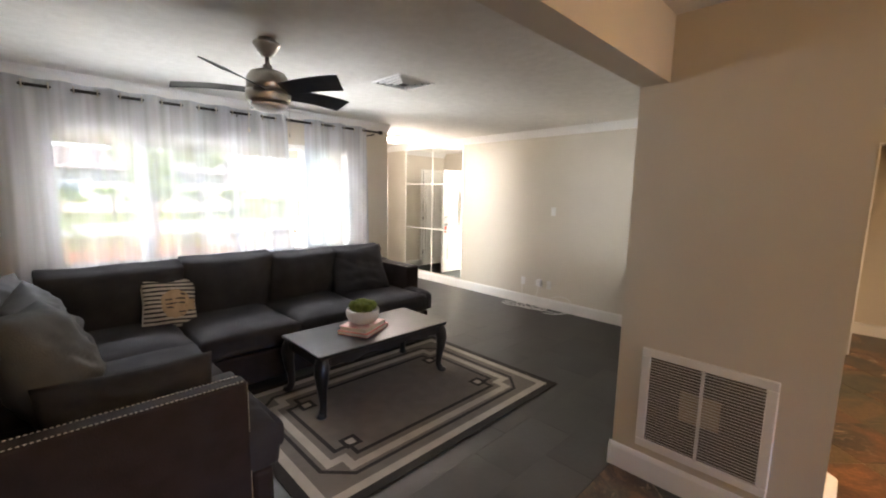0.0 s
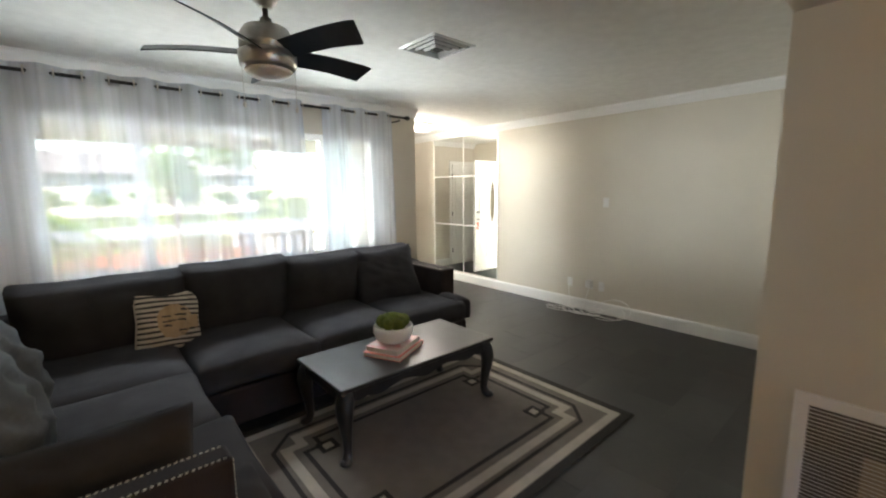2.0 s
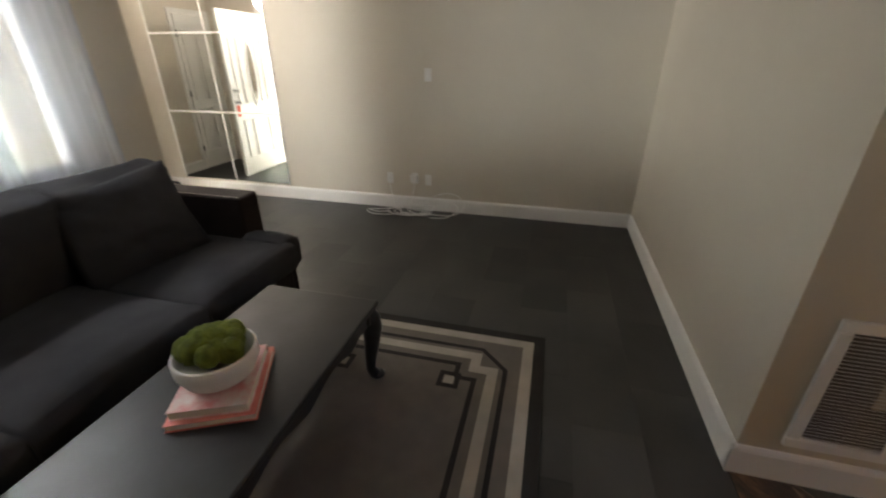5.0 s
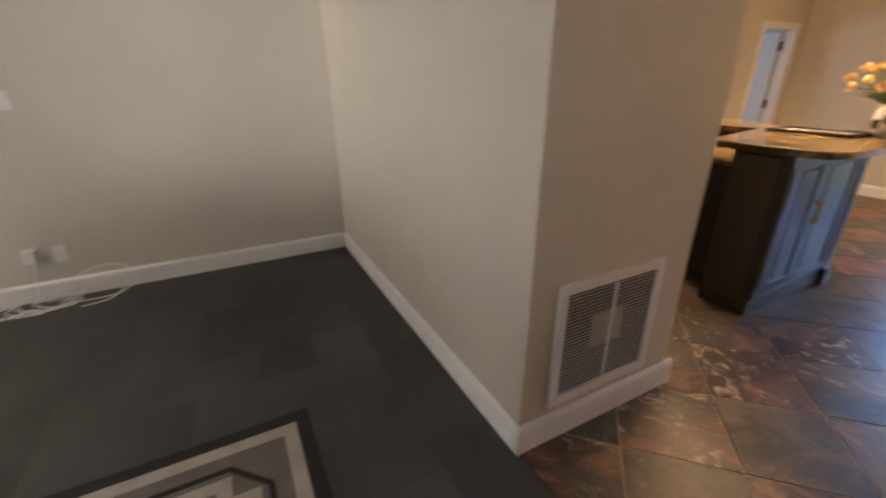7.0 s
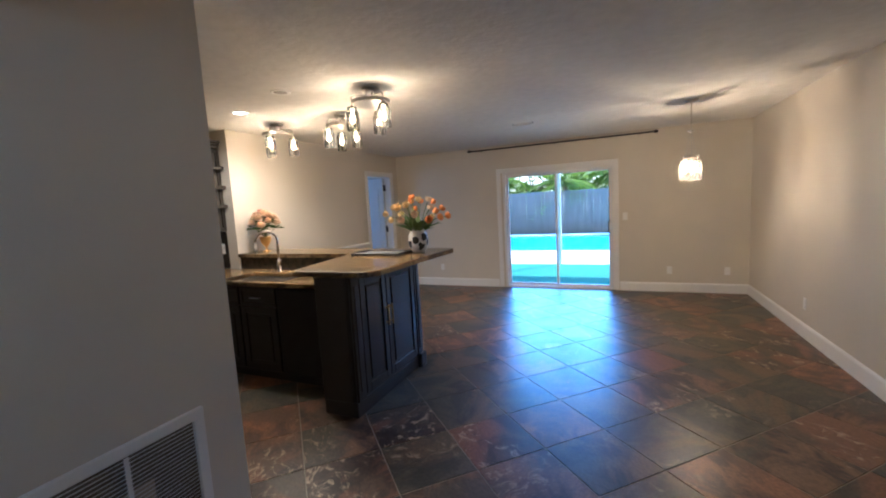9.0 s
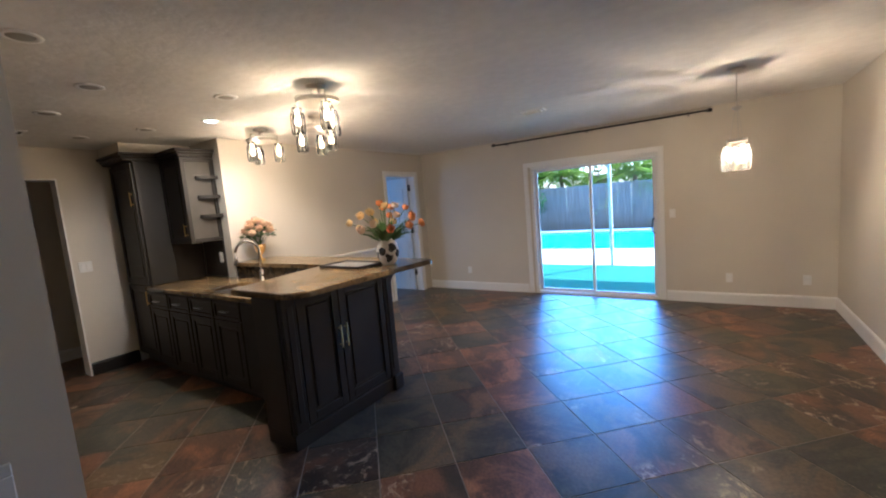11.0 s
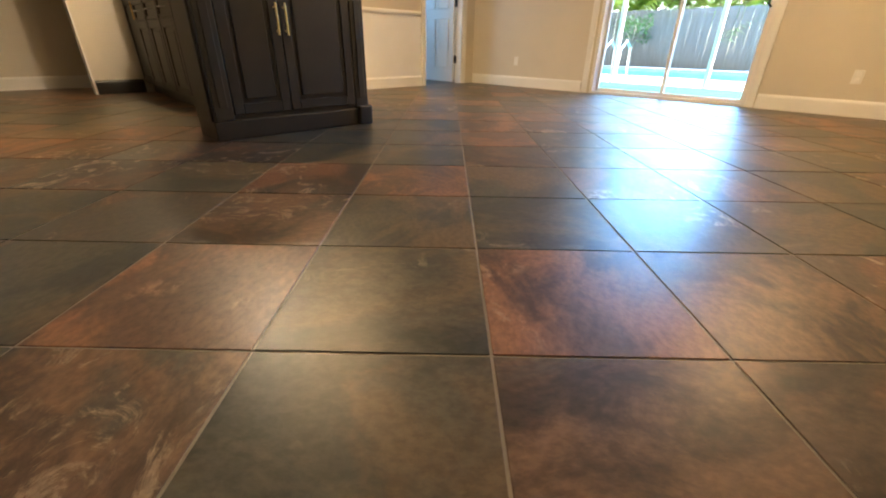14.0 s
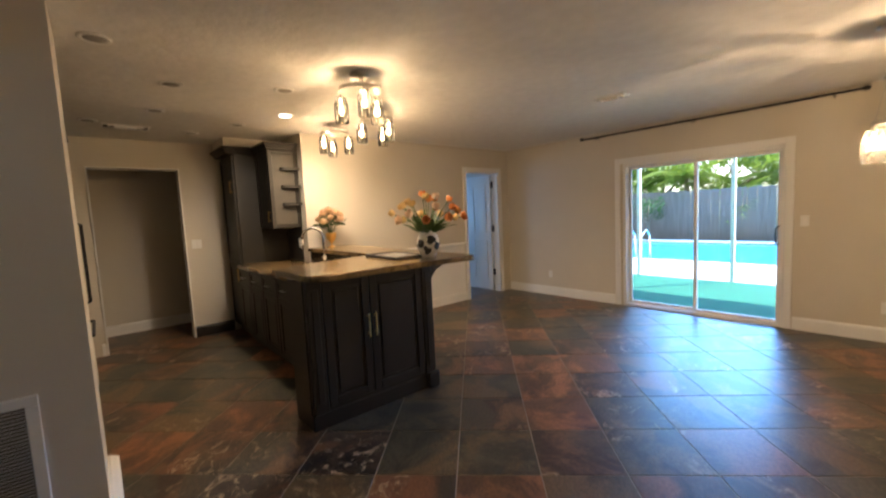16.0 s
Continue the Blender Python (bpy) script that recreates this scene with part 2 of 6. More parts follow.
STUCCO = material("tan_stucco", (0.30, 0.28, 0.25), (0.36, 0.34, 0.30), 4, 0.85, bump=0.2)
ROOF = material("grey_shingle", (0.14, 0.13, 0.125), (0.20, 0.19, 0.18), 8, 0.9)
ORANGEPET = material("orange_petals", (0.74, 0.23, 0.05), (0.82, 0.36, 0.11), 14, 0.6)
YELLOWPET = material("yellow_petals", (0.84, 0.58, 0.22), (0.88, 0.70, 0.36), 14, 0.6)
PINKPET = material("pink_petals", (0.80, 0.40, 0.36), (0.86, 0.58, 0.50), 14, 0.6)
CREAMPET = material("peach_petals", (0.84, 0.60, 0.42), (0.88, 0.74, 0.58), 14, 0.6)
BLACKPRINT = material("black_print", (0.02, 0.02, 0.022), None, 8, 0.5)
GOLDPRINT = material("gold_foil_print", (0.42, 0.30, 0.18), (0.54, 0.40, 0.26), 14, 0.5, 0.2)
LINEN = material("ivory_linen", (0.56, 0.52, 0.45), (0.62, 0.58, 0.51), 30, 0.9, bump=0.3, bump_scale=260)
DARKSTRIPE = material("charcoal_stripe", (0.035, 0.035, 0.042), (0.05, 0.05, 0.055), 30, 0.9, bump=0.3, bump_scale=260)
ORANGETAG = material("orange_tag", (0.75, 0.10, 0.05), None, 5, 0.5)
BULB = glow("warm_filament_bulb", (1.0, 0.66, 0.27), 9.0)
DOMEGLOW = glow("lit_dome_glass", (1.0, 0.93, 0.82), 1.6)
SPOTGLOW = glow("lit_downlight", (1.0, 0.86, 0.62), 5.6)

GLASS = bpy.data.materials.new("clear_glass")
GLASS.use_nodes = True
_n, _l = GLASS.node_tree.nodes, GLASS.node_tree.links
_n.remove(_n["Principled BSDF"])
_t, _g, _f, _m = _n.new("ShaderNodeBsdfTransparent"), _n.new("ShaderNodeBsdfGlossy"), _n.new("ShaderNodeFresnel"), _n.new("ShaderNodeMixShader")
_t.inputs[0].default_value, _g.inputs["Roughness"].default_value, _f.inputs[0].default_value = (0.97, 0.985, 0.985, 1), 0.02, 1.40
_l.new(_f.outputs[0], _m.inputs[0]), _l.new(_t.outputs[0], _m.inputs[1]), _l.new(_g.outputs[0], _m.inputs[2])
_l.new(_m.outputs[0], _n["Material Output"].inputs[0])

JARGLASS = bpy.data.materials.new("ray_streak_jar_glass")
JARGLASS.use_nodes = True
_n, _l = JARGLASS.node_tree.nodes, JARGLASS.node_tree.links
_n.remove(_n["Principled BSDF"])
_t, _g, _f, _m = _n.new("ShaderNodeBsdfTransparent"), _n.new("ShaderNodeBsdfGlossy"), _n.new("ShaderNodeFresnel"), _n.new("ShaderNodeMixShader")
_g.inputs["Roughness"].default_value, _f.inputs[0].default_value = 0.05, 1.25
# dark upright streaks in the tint, added so the bulbs throw rays on the ceiling
_tc, _mp, _w, _r = _n.new("ShaderNodeTexCoord"), _n.new("ShaderNodeMapping"), _n.new("ShaderNodeTexNoise"), _n.new("ShaderNodeValToRGB")
_mp.inputs["Scale"].default_value = (1.0, 1.0, 0.06)
_w.inputs["Scale"].default_value, _w.inputs["Detail"].default_value, _w.inputs["Distortion"].default_value = 55.0, 2.0, 0.5
_r.color_ramp.elements[0].position, _r.color_ramp.elements[0].color = 0.44, (0.24, 0.23, 0.21, 1)
_r.color_ramp.elements[1].position, _r.color_ramp.elements[1].color = 0.56, (1.0, 1.0, 0.99, 1)
_l.new(_tc.outputs["Object"], _mp.inputs[0]), _l.new(_mp.outputs[0], _w.inputs["Vector"]), _l.new(_w.outputs["Fac"], _r.inputs[0]), _l.new(_r.outputs[0], _t.inputs[0])
_l.new(_f.outputs[0], _m.inputs[0]), _l.new(_t.outputs[0], _m.inputs[1]), _l.new(_g.outputs[0], _m.inputs[2])
_sc, _m2 = _n.new("ShaderNodeBsdfTranslucent"), _n.new("ShaderNodeMixShader")
_sc.inputs[0].default_value, _m2.inputs[0].default_value = (0.9, 0.88, 0.84, 1), 0.012
_l.new(_m.outputs[0], _m2.inputs[1]), _l.new(_sc.outputs[0], _m2.inputs[2])
_l.new(_m2.outputs[0], _n["Material Output"].inputs[0])

HAMMERED = JARGLASS.copy()
HAMMERED.name = "hammered_jar_glass"
for _k in HAMMERED.node_tree.nodes:
    if _k.type == "MAPPING":
        _k.inputs["Scale"].default_value = (1.0, 1.0, 0.75)
    elif _k.type == "MIX_SHADER" and not _k.inputs[0].is_linked:
        _k.inputs[0].default_value = 0.02

MIRROR = bpy.data.materials.new("silvered_mirror")
MIRROR.use_nodes = True
_b = MIRROR.node_tree.nodes["Principled BSDF"]
_b.inputs["Base Color"].default_value, _b.inputs["Metallic"].default_value, _b.inputs["Roughness"].default_value = (0.86, 0.88, 0.86, 1), 1.0, 0.015

SHEER = bpy.data.materials.new("white_sheer_voile")
SHEER.use_nodes = True
_n, _l = SHEER.node_tree.nodes, SHEER.node_tree.links
_n.remove(_n["Principled BSDF"])
_t, _d, _s = _n.new("ShaderNodeBsdfTransparent"), _n.new("ShaderNodeBsdfDiffuse"), _n.new("ShaderNodeBsdfTranslucent")
_d.inputs[0].default_value, _s.inputs[0].default_value = (0.72, 0.76, 0.83, 1), (0.74, 0.80, 0.92, 1)
_m1, _m2, _w = _n.new("ShaderNodeMixShader"), _n.new("ShaderNodeMixShader"), _n.new("ShaderNodeTexNoise")
_w.inputs["Scale"].default_value = 7.0
_r = _n.new("ShaderNodeMapRange")
_r.inputs[3].default_value, _r.inputs[4].default_value = 0.50, 0.76
_r.inputs[1].default_value, _r.inputs[2].default_value = 0.35, 0.65
_m1.inputs[0].default_value = 0.045
_tc, _mp = _n.new("ShaderNodeTexCoord"), _n.new("ShaderNodeMapping")
_mp.inputs["Scale"].default_value = (1.6, 1.6, 0.03)
_l.new(_tc.outputs["Object"], _mp.inputs[0]), _l.new(_mp.outputs[0], _w.inputs["Vector"]), _l.new(_w.outputs["Fac"], _r.inputs[0])
_l.new(_d.outputs[0], _m1.inputs[1]), _l.new(_s.outputs[0], _m1.inputs[2])
_l.new(_r.outputs[0], _m2.inputs[0]), _l.new(_t.outputs[0], _m2.inputs[1]), _l.new(_m1.outputs[0], _m2.inputs[2])
_l.new(_m2.outputs[0], _n["Material Output"].inputs[0])


# ---- building tools ----
def mesh_of(name, bm, mat, smooth=False):
    bmesh.ops.recalc_face_normals(bm, faces=bm.faces)
    me = bpy.data.meshes.new(name)
    bm.to_mesh(me)
    bm.free()
    if smooth:
        for p in me.polygons:
            p.use_smooth = True
    me.materials.append(mat)
    return me


def part(name, bm, mat, parent, label="", smooth=False):
    ob = new(name, mesh_of(name, bm, mat, smooth))
    ob.parent = parent
    return tagged(ob, label)


def thing(name, label, category, at=(0, 0, 0), turn=0, group="", kind=""):
    ob = new(name)
    ob.empty_display_size = 0.1
    ob.matrix_world = pose(*at, 0, 0, turn)
    return tagged(ob, label, category, group, kind)


def solid(name, bm, mat, label="", category="", smooth=False, group="", kind="structure"):
    return tagged(new(name, mesh_of(name, bm, mat, smooth)), label, category, group, kind)


def boxed(bm, x0, x1, y0, y1, z0, z1, bevel=0.0, seg=1, m=None):
    r = bmesh.ops.create_cube(bm, size=1.0)
    vs = r["verts"]
    for v in vs:
        v.co = Vector((x0 + (v.co.x + 0.5) * (x1 - x0), y0 + (v.co.y + 0.5) * (y1 - y0), z0 + (v.co.z + 0.5) * (z1 - z0)))
    if m is not None:
        bmesh.ops.transform(bm, matrix=m, verts=vs)
    if bevel:
        edges = list({e for v in vs for e in v.link_edges})
        bmesh.ops.bevel(bm, geom=edges, offset=bevel, segments=seg, affect="EDGES", profile=0.5)
    return bm


def box(x0, x1, y0, y1, z0, z1, bevel=0.0, seg=1, m=None):
    return boxed(bmesh.new(), x0, x1, y0, y1, z0, z1, bevel, seg, m)


def lathe(profile, seg=24, bm=None, at=(0, 0, 0), m=None):
    """Turns (radius, height) pairs about the z axis."""
    bm = bm or bmesh.new()
    rings = []
    made = []
    for r, z in profile:
        ring = []
        for i in range(seg):
            a = 2 * math.pi * i / seg
            ring.append(bm.verts.new((at[0] + r * math.cos(a), at[1] + r * math.sin(a), at[2] + z)))
        rings.append(ring)
        made += ring
    for a, b in zip(rings, rings[1:]):
        for i in range(seg):
            j = (i + 1) % seg
            bm.faces.new((a[i], a[j], b[j], b[i]))
    for ring, r in ((rings[0], profile[0][0]), (rings[-1], profile[-1][0])):
        if r > 1e-4:
            bm.faces.new(ring)
    bmesh.ops.remove_doubles(bm, verts=made, dist=1e-5)
    if m is not None:
        bmesh.ops.transform(bm, matrix=m, verts=[v for v in made if v.is_valid])
    return bm


def tube(points, radius, seg=8, bm=None, taper=None):
    """A round bar along points; taper gives a radius for each point."""
    bm = bm or bmesh.new()
    pts = [Vector(p) for p in points]
    rings = []
    side = None
    for i, p in enumerate(pts):
        d = (pts[min(i + 1, len(pts) - 1)] - pts[max(i - 1, 0)]).normalized()
        if side is None:
            side = d.orthogonal().normalized()
        side = (side - d * side.dot(d)).normalized()
        up = d.cross(side)
        r = taper[i] if taper else radius
        rings.append([bm.verts.new(p + r * (math.cos(2 * math.pi * k / seg) * side + math.sin(2 * math.pi * k / seg) * up)) for k in range(seg)])
    for a, b in zip(rings, rings[1:]):
        for i in range(seg):
            bm.faces.new((a[i], a[(i + 1) % seg], b[(i + 1) % seg], b[i]))
    bm.faces.new(rings[0])
    bm.faces.new(rings[-1])
    return bm


def prism(outline, z0, z1, bm=None, bevel=0.0, seg=2):
    """A flat outline of (x, y), raised from z0 to z1."""
    bm = bm or bmesh.new()
    low = [bm.verts.new((x, y, z0)) for x, y in outline]
    high = [bm.verts.new((x, y, z1)) for x, y in outline]
    n = len(outline)
    top = bm.faces.new(high)
    bm.faces.new(low)
    for i in range(n):
        bm.faces.new((low[i], low[(i + 1) % n], high[(i + 1) % n], high[i]))
    if bevel:
        edges = list(top.edges)
        bmesh.ops.bevel(bm, geom=edges, offset=bevel, segments=seg, affect="EDGES", profile=0.5)
    return bm


def cushion(w, d, h, crown=0.04, bulge="z", seed=0):
    """A soft box about the origin with eased edges, bulging along one axis, with slight sags and lifted corners."""
    bm = bmesh.new()
    vs = bmesh.ops.create_cube(bm, size=1.0)["verts"]
    bmesh.ops.subdivide_edges(bm, edges=list({e for v in vs for e in v.link_edges}), cuts=11, use_grid_fill=True)
    for v in bm.verts:
        x, y, z = (2 * c for c in v.co)
        s = noise.noise(Vector((x * 1.6 + seed, y * 1.6, z * 1.3 + seed))) * 0.012
        a, b, c = (x, y, z) if bulge == "z" else (x, z, y)
        k = (1 - abs(a) ** 3.5) * (1 - abs(b) ** 3.5)
        flat = d if bulge == "y" else h
        side = flat / 2 * (1 - 0.16 * max(abs(a), abs(b)) ** 10)
        ease = 1 - 0.05 * abs(c) ** 4
        pos_c = c * side + math.copysign(crown * k * c * c, c) + s
        pos_a = a * w / 2 * ease * (1 - 0.012 * (1 - b * b))
        pos_b = b * (d if bulge == "z" else h) / 2 * ease * (1 - 0.03 * (1 - a * a)) + (0.6 * s if bulge == "y" else 0)
        v.co = (pos_a, pos_b, pos_c) if bulge == "z" else (pos_a, pos_c, pos_b)
    return bm


def throw_pillow(w, h, t, seed=0, wrinkle=0.022):
    """A pillow standing in the xz plane, pinched to its four corners."""
    bm = bmesh.new()
    n = 26
    for s in (1, -1):
        g = []
        for j in range(n + 1):
            row = []
            for i in range(n + 1):
                u, v = 2 * i / n - 1, 2 * j / n - 1
                bulge = ((1 - u ** 2) * (1 - v ** 2)) ** 0.45
                pin = 1 - 0.07 * (1 - abs(u * v)) * max(abs(u), abs(v)) ** 3
                wr = (noise.noise(Vector((u * 2.2 + seed, v * 2.2, s))) * 0.05 + wrinkle * (1 - abs(2 * noise.noise(Vector((u * 2.6 + v * 3.4 + seed, (u - v) * 0.9, s + 3)))) ** 0.6)) * bulge
                row.append(bm.verts.new((u * w / 2 * pin, s * t / 2 * bulge * (1 + wr * 6) + 0.0, v * h / 2 * pin)))
            g.append(row)
        for j in range(n):
            for i in range(n):
                bm.faces.new((g[j][i], g[j][i + 1], g[j + 1][i + 1], g[j + 1][i]))
    bmesh.ops.remove_doubles(bm, verts=bm.verts, dist=1e-4)
    return bm


def extruded(profile, a, b, axis="x", bm=None):
    """Pulls a closed profile of (across, z) along one axis from a to b."""
    bm = bm or bmesh.new()
    ends = []
    for s in (a, b):
        ends.append([bm.verts.new((s, p, z) if axis == "x" else (p, s, z)) for p, z in profile])
    n = len(profile)
    for i in range(n):
        bm.faces.new((ends[0][i], ends[0][(i + 1) % n], ends[1][(i + 1) % n], ends[1][i]))
    bm.faces.new(ends[0])
    bm.faces.new(ends[1])
    return bm


# ---- structure ----
H = 2.47
bm = bmesh.new()
for b in ((-0.94, 0.22, 0, H), (3.02, 3.56, 0, H), (0.22, 3.02, 0, 0.87), (0.22, 3.02, 2.10, H)):
    boxed(bm, b[0], b[1], 4.85, 5.0, b[2], b[3])
solid("wall_north", bm, PAINT, "greige painted wall round the wide front window", "wall")
bm = bmesh.new()
for b in ((5.0, 5.2, 0, H), (6.12, 7.0, 0, H), (5.2, 6.12, 2.06, H)):
    boxed(bm, 3.41, 3.56, b[0], b[1], b[2], b[3])
solid("wall_foyer_west", bm, PAINT, "greige foyer wall with the open front doorway", "wall")
solid("wall_foyer_north", box(3.41, 5.317, 7.0, 7.15, 0, H), PAINT, "greige wall at the end of the foyer", "wall")
solid("wall_east", box(5.167, 5.317, 1.19, 7.0, 0, H), PAINT, "long plain greige living room wall", "wall")
bm = box(2.49, 3.05, 0.285, 1.19, 0, H)
boxed(bm, 3.05, 6.2, 1.04, 1.19, 0, H)
solid("wall_partition", bm, PAINT, "thick greige partition between living room and kitchen", "wall")
solid("beam", box(-0.79, 2.49, 1.045, 1.188, 2.15, H), PAINT, "greige dropped beam across the wide opening", "beam")
solid("wall_west", box(-0.94, -0.79, -5.6, 4.85, 0, H), PAINT, "plain greige west wall", "wall")
bm = bmesh.new()
for b in ((-0.94, 0.98, 0, H), (2.76, 4.84, 0, H), (0.98, 2.76, 2.0, H)):
    boxed(bm, b[0], b[1], -5.6, -5.45, b[2], b[3])
solid("wall_south", bm, PAINT, "greige wall with the sliding patio door", "wall")
bm = bmesh.new()
for b in ((-5.6, -5.19, 0, H), (-4.41, -1.73, 0, H), (-5.19, -4.41, 2.09, H)):
    boxed(bm, 4.84, 4.98, b[0], b[1], b[2], b[3])
solid("wall_dining_east", bm, PAINT, "cream lit wall behind the breakfast bar", "wall")
solid("wall_kitchen_return", box(4.98, 6.2, -1.87, -1.73, 0, H), PAINT, "short greige wall behind the wall cabinets", "wall")
bm = bmesh.new()
for b in ((-1.73, -0.64, 0, H), (0.23, 1.04, 0, H), (-0.64, 0.23, 2.14, H)):
    boxed(bm, 6.05, 6.2, b[0], b[1], b[2], b[3])
solid("wall_kitchen_east", bm, PAINT, "greige kitchen wall with an open doorway", "wall")
for b in ((7.08, 7.2, -1.2, 0.9), (6.2, 7.08, 0.75, 0.9), (6.2, 7.08, -1.2, -1.05)):
    solid("wall_hall", box(*b, 0, H), PAINT, "greige wall of the dim hall behind the doorway", "wall")
bm = box(7.6, 7.75, -5.6, -1.87, 0, H)
boxed(bm, 4.98, 7.6, -5.75, -5.6, 0, H)
boxed(bm, 6.2, 7.6, -1.87, -1.72, 0, H)
solid("wall_back_room", bm, PAINT, "pale wall of the room behind the door", "wall")
bm = box(-0.94, 7.75, -5.75, 5.0, H, H + 0.12)
boxed(bm, 3.41, 5.317, 5.0, 7.15, H, H + 0.12)
solid("ceiling", bm, CEIL, "off-white knockdown textured ceiling", "ceiling")
bm = box(-0.94, 7.75, -5.75, 5.0, -0.14, -0.0025)
boxed(bm, 3.41, 5.317, 5.0, 7.15, -0.14, -0.0025)
FLOOR = solid("floor", bm, GROUT, "floor of slate-look porcelain and charcoal vinyl tiles", "floor")

# baseboards: a tall board with an eased top
BP = [(0, 0), (0.016, 0), (0.016, 0.118), (0.012, 0.130), (0.004, 0.142), (0, 0.142)]


def baseboard(axis, a, b, at, side, mat=TRIM, label="tall white painted baseboard"):
    prof = [(at + side * p, z) for p, z in BP]
    solid("baseboard", extruded(prof, a, b, axis), mat, label, "baseboard")


baseboard("y", 1.205, 7.0, 5.167, -1)
baseboard("x", 2.472, 5.151, 1.19, 1)
baseboard("y", 0.234, 1.206, 2.49, -1)
solid("baseboard", extruded([(0.285 - p * 3.19, z) for p, z in BP], 2.4905, 3.05, "x"), TRIM, "tall white painted baseboard", "baseboard")
baseboard("x", -0.774, 3.56, 4.85, -1)
baseboard("x", 3.576, 5.151, 7.0, -1)
baseboard("y", -5.434, 4.834, -0.79, 1)
baseboard("x", -0.79, 0.90, -5.45, 1)
baseboard("x", 2.88, 4.824, -5.45, 1)
baseboard("y", -4.33, -2.2, 4.84, -1)
baseboard("y", -1.05, 0.75, 7.08, -1)
baseboard("y", -1.105, -0.655, 6.05, -1, BLACKBASE, "black painted baseboard beside the pantry")
baseboard("y", 0.245, 0.28, 6.05, -1)
# crown moulding on the long wall and in the foyer
CP = [(0, 0), (0, -0.095), (-0.012, -0.095), (-0.02, -0.08), (-0.05, -0.035), (-0.068, -0.02), (-0.075, 0)]
solid("trim_crown", extruded([(5.167 + p, H + z) for p, z in CP], 1.2, 6.99, "y"), TRIM, "white crown moulding along the long wall", "trim")
solid("trim_crown", extruded([(7.0 + p, H + z) for p, z in CP], 3.57, 5.09, "x"), TRIM, "white crown moulding in the foyer", "trim")
solid("trim_crown", extruded([(4.85 + p, H + z) for p, z in CP], -0.79, 3.56, "x"), TRIM, "white crown moulding over the front window", "trim")
solid("soffit", box(5.47, 6.05, -1.73, -1.04, 2.372, H - 0.001), PAINT, "greige boxed soffit above the pantry", "soffit")
# chair rail and white wainscot under the bar end of the cream wall
solid("trim_wainscot", box(4.834, 4.84, -4.325, -2.2, 0.142, 0.90), TRIM, "white painted lower wall below the chair rail", "trim")
solid("trim_chair_rail", extruded([(4.84, 0.90), (4.815, 0.905), (4.81, 0.925), (4.822, 0.95), (4.84, 0.955)], -4.325, -2.2, "y"), TRIM, "white moulded chair rail", "trim")


def casing(name, axis, a, b, top, at, side, w=0.085, t=0.018, label="white painted door casing"):
    """Three boards round an opening from a to b, on the face at."""
    root = thing(name, label, "casing", kind="structure")
    lo, hi = sorted((at, at + side * t))
    for nm, (p, q, z0, z1) in (("casing_jamb", (a - w, a, 0, top + w)), ("casing_jamb", (b, b + w, 0, top + w)), ("casing_head", (a, b, top, top + w))):
        bmx = box(p, q, lo, hi, z0, z1, 0.005) if axis == "x" else box(lo, hi, p, q, z0, z1, 0.005)
        part(nm, bmx, TRIM, root)
    return root


casing("trim_slider", "x", 0.985, 2.79, 1.998, -5.45, 1, 0.075)
casing("trim_back_door", "y", -5.185, -4.415, 2.085, 4.84, -1, 0.075)
bm = box(4.845, 4.975, -5.19, -5.172, 0, 2.09)
boxed(bm, 4.845, 4.975, -4.428, -4.41, 0, 2.09)
boxed(bm, 4.845, 4.975, -5.172, -4.428, 2.072, 2.09)
solid("door_frame", bm, TRIM, "white door jamb lining", "door frame")
bm = box(6.035, 6.215, -0.648, -0.632, 0, 2.15)
boxed(bm, 6.035, 6.215, 0.222, 0.238, 0, 2.15)
boxed(bm, 6.035, 6.215, -0.632, 0.222, 2.134, 2.15)
solid("trim_kitchen_doorway", bm, TRIM, "thin white edge trim round the kitchen doorway", "trim")
bm = box(3.40, 3.57, 5.19, 5.21, 0, 2.07)
boxed(bm, 3.40, 3.57, 6.11, 6.13, 0, 2.07)
boxed(bm, 3.40, 3.57, 5.21, 6.11, 2.05, 2.07)
solid("front_door_frame", bm, TRIM, "white front door jamb lining", "door frame")
casing("trim_front_door", "y", 5.205, 6.115, 2.055, 3.56, 1, 0.08)

# front window: fixed centre light between two sashes
win = thing("window_1", "wide white framed front window with three lights", "window", kind="structure")
XS = [0.22, 0.86, 2.40, 3.02]
bm = box(0.22, 3.02, 4.885, 4.965, 0.87, 0.925, 0.004)
boxed(bm, 0.22, 3.02, 4.885, 4.965, 2.045, 2.10, 0.004)
for x in (0.22, 2.965):
    boxed(bm, x, x + 0.055, 4.885, 4.965, 0.925, 2.045, 0.004)
part("window_frame", bm, TRIM, win)
for x in XS[1:3]:
    part("mullion", box(x - 0.035, x + 0.035, 4.88, 4.97, 0.925, 2.045, 0.004), TRIM, win)
for a, b in zip(XS, XS[1:]):
    p = part("pane", box(a + 0.045, b - 0.045, 4.922, 4.928, 0.925, 2.045), GLASS, win)
    p.visible_shadow = False
part("window_sill", box(0.16, 3.08, 4.80, 4.885, 0.845, 0.87, 0.006, 2), TRIM, win)

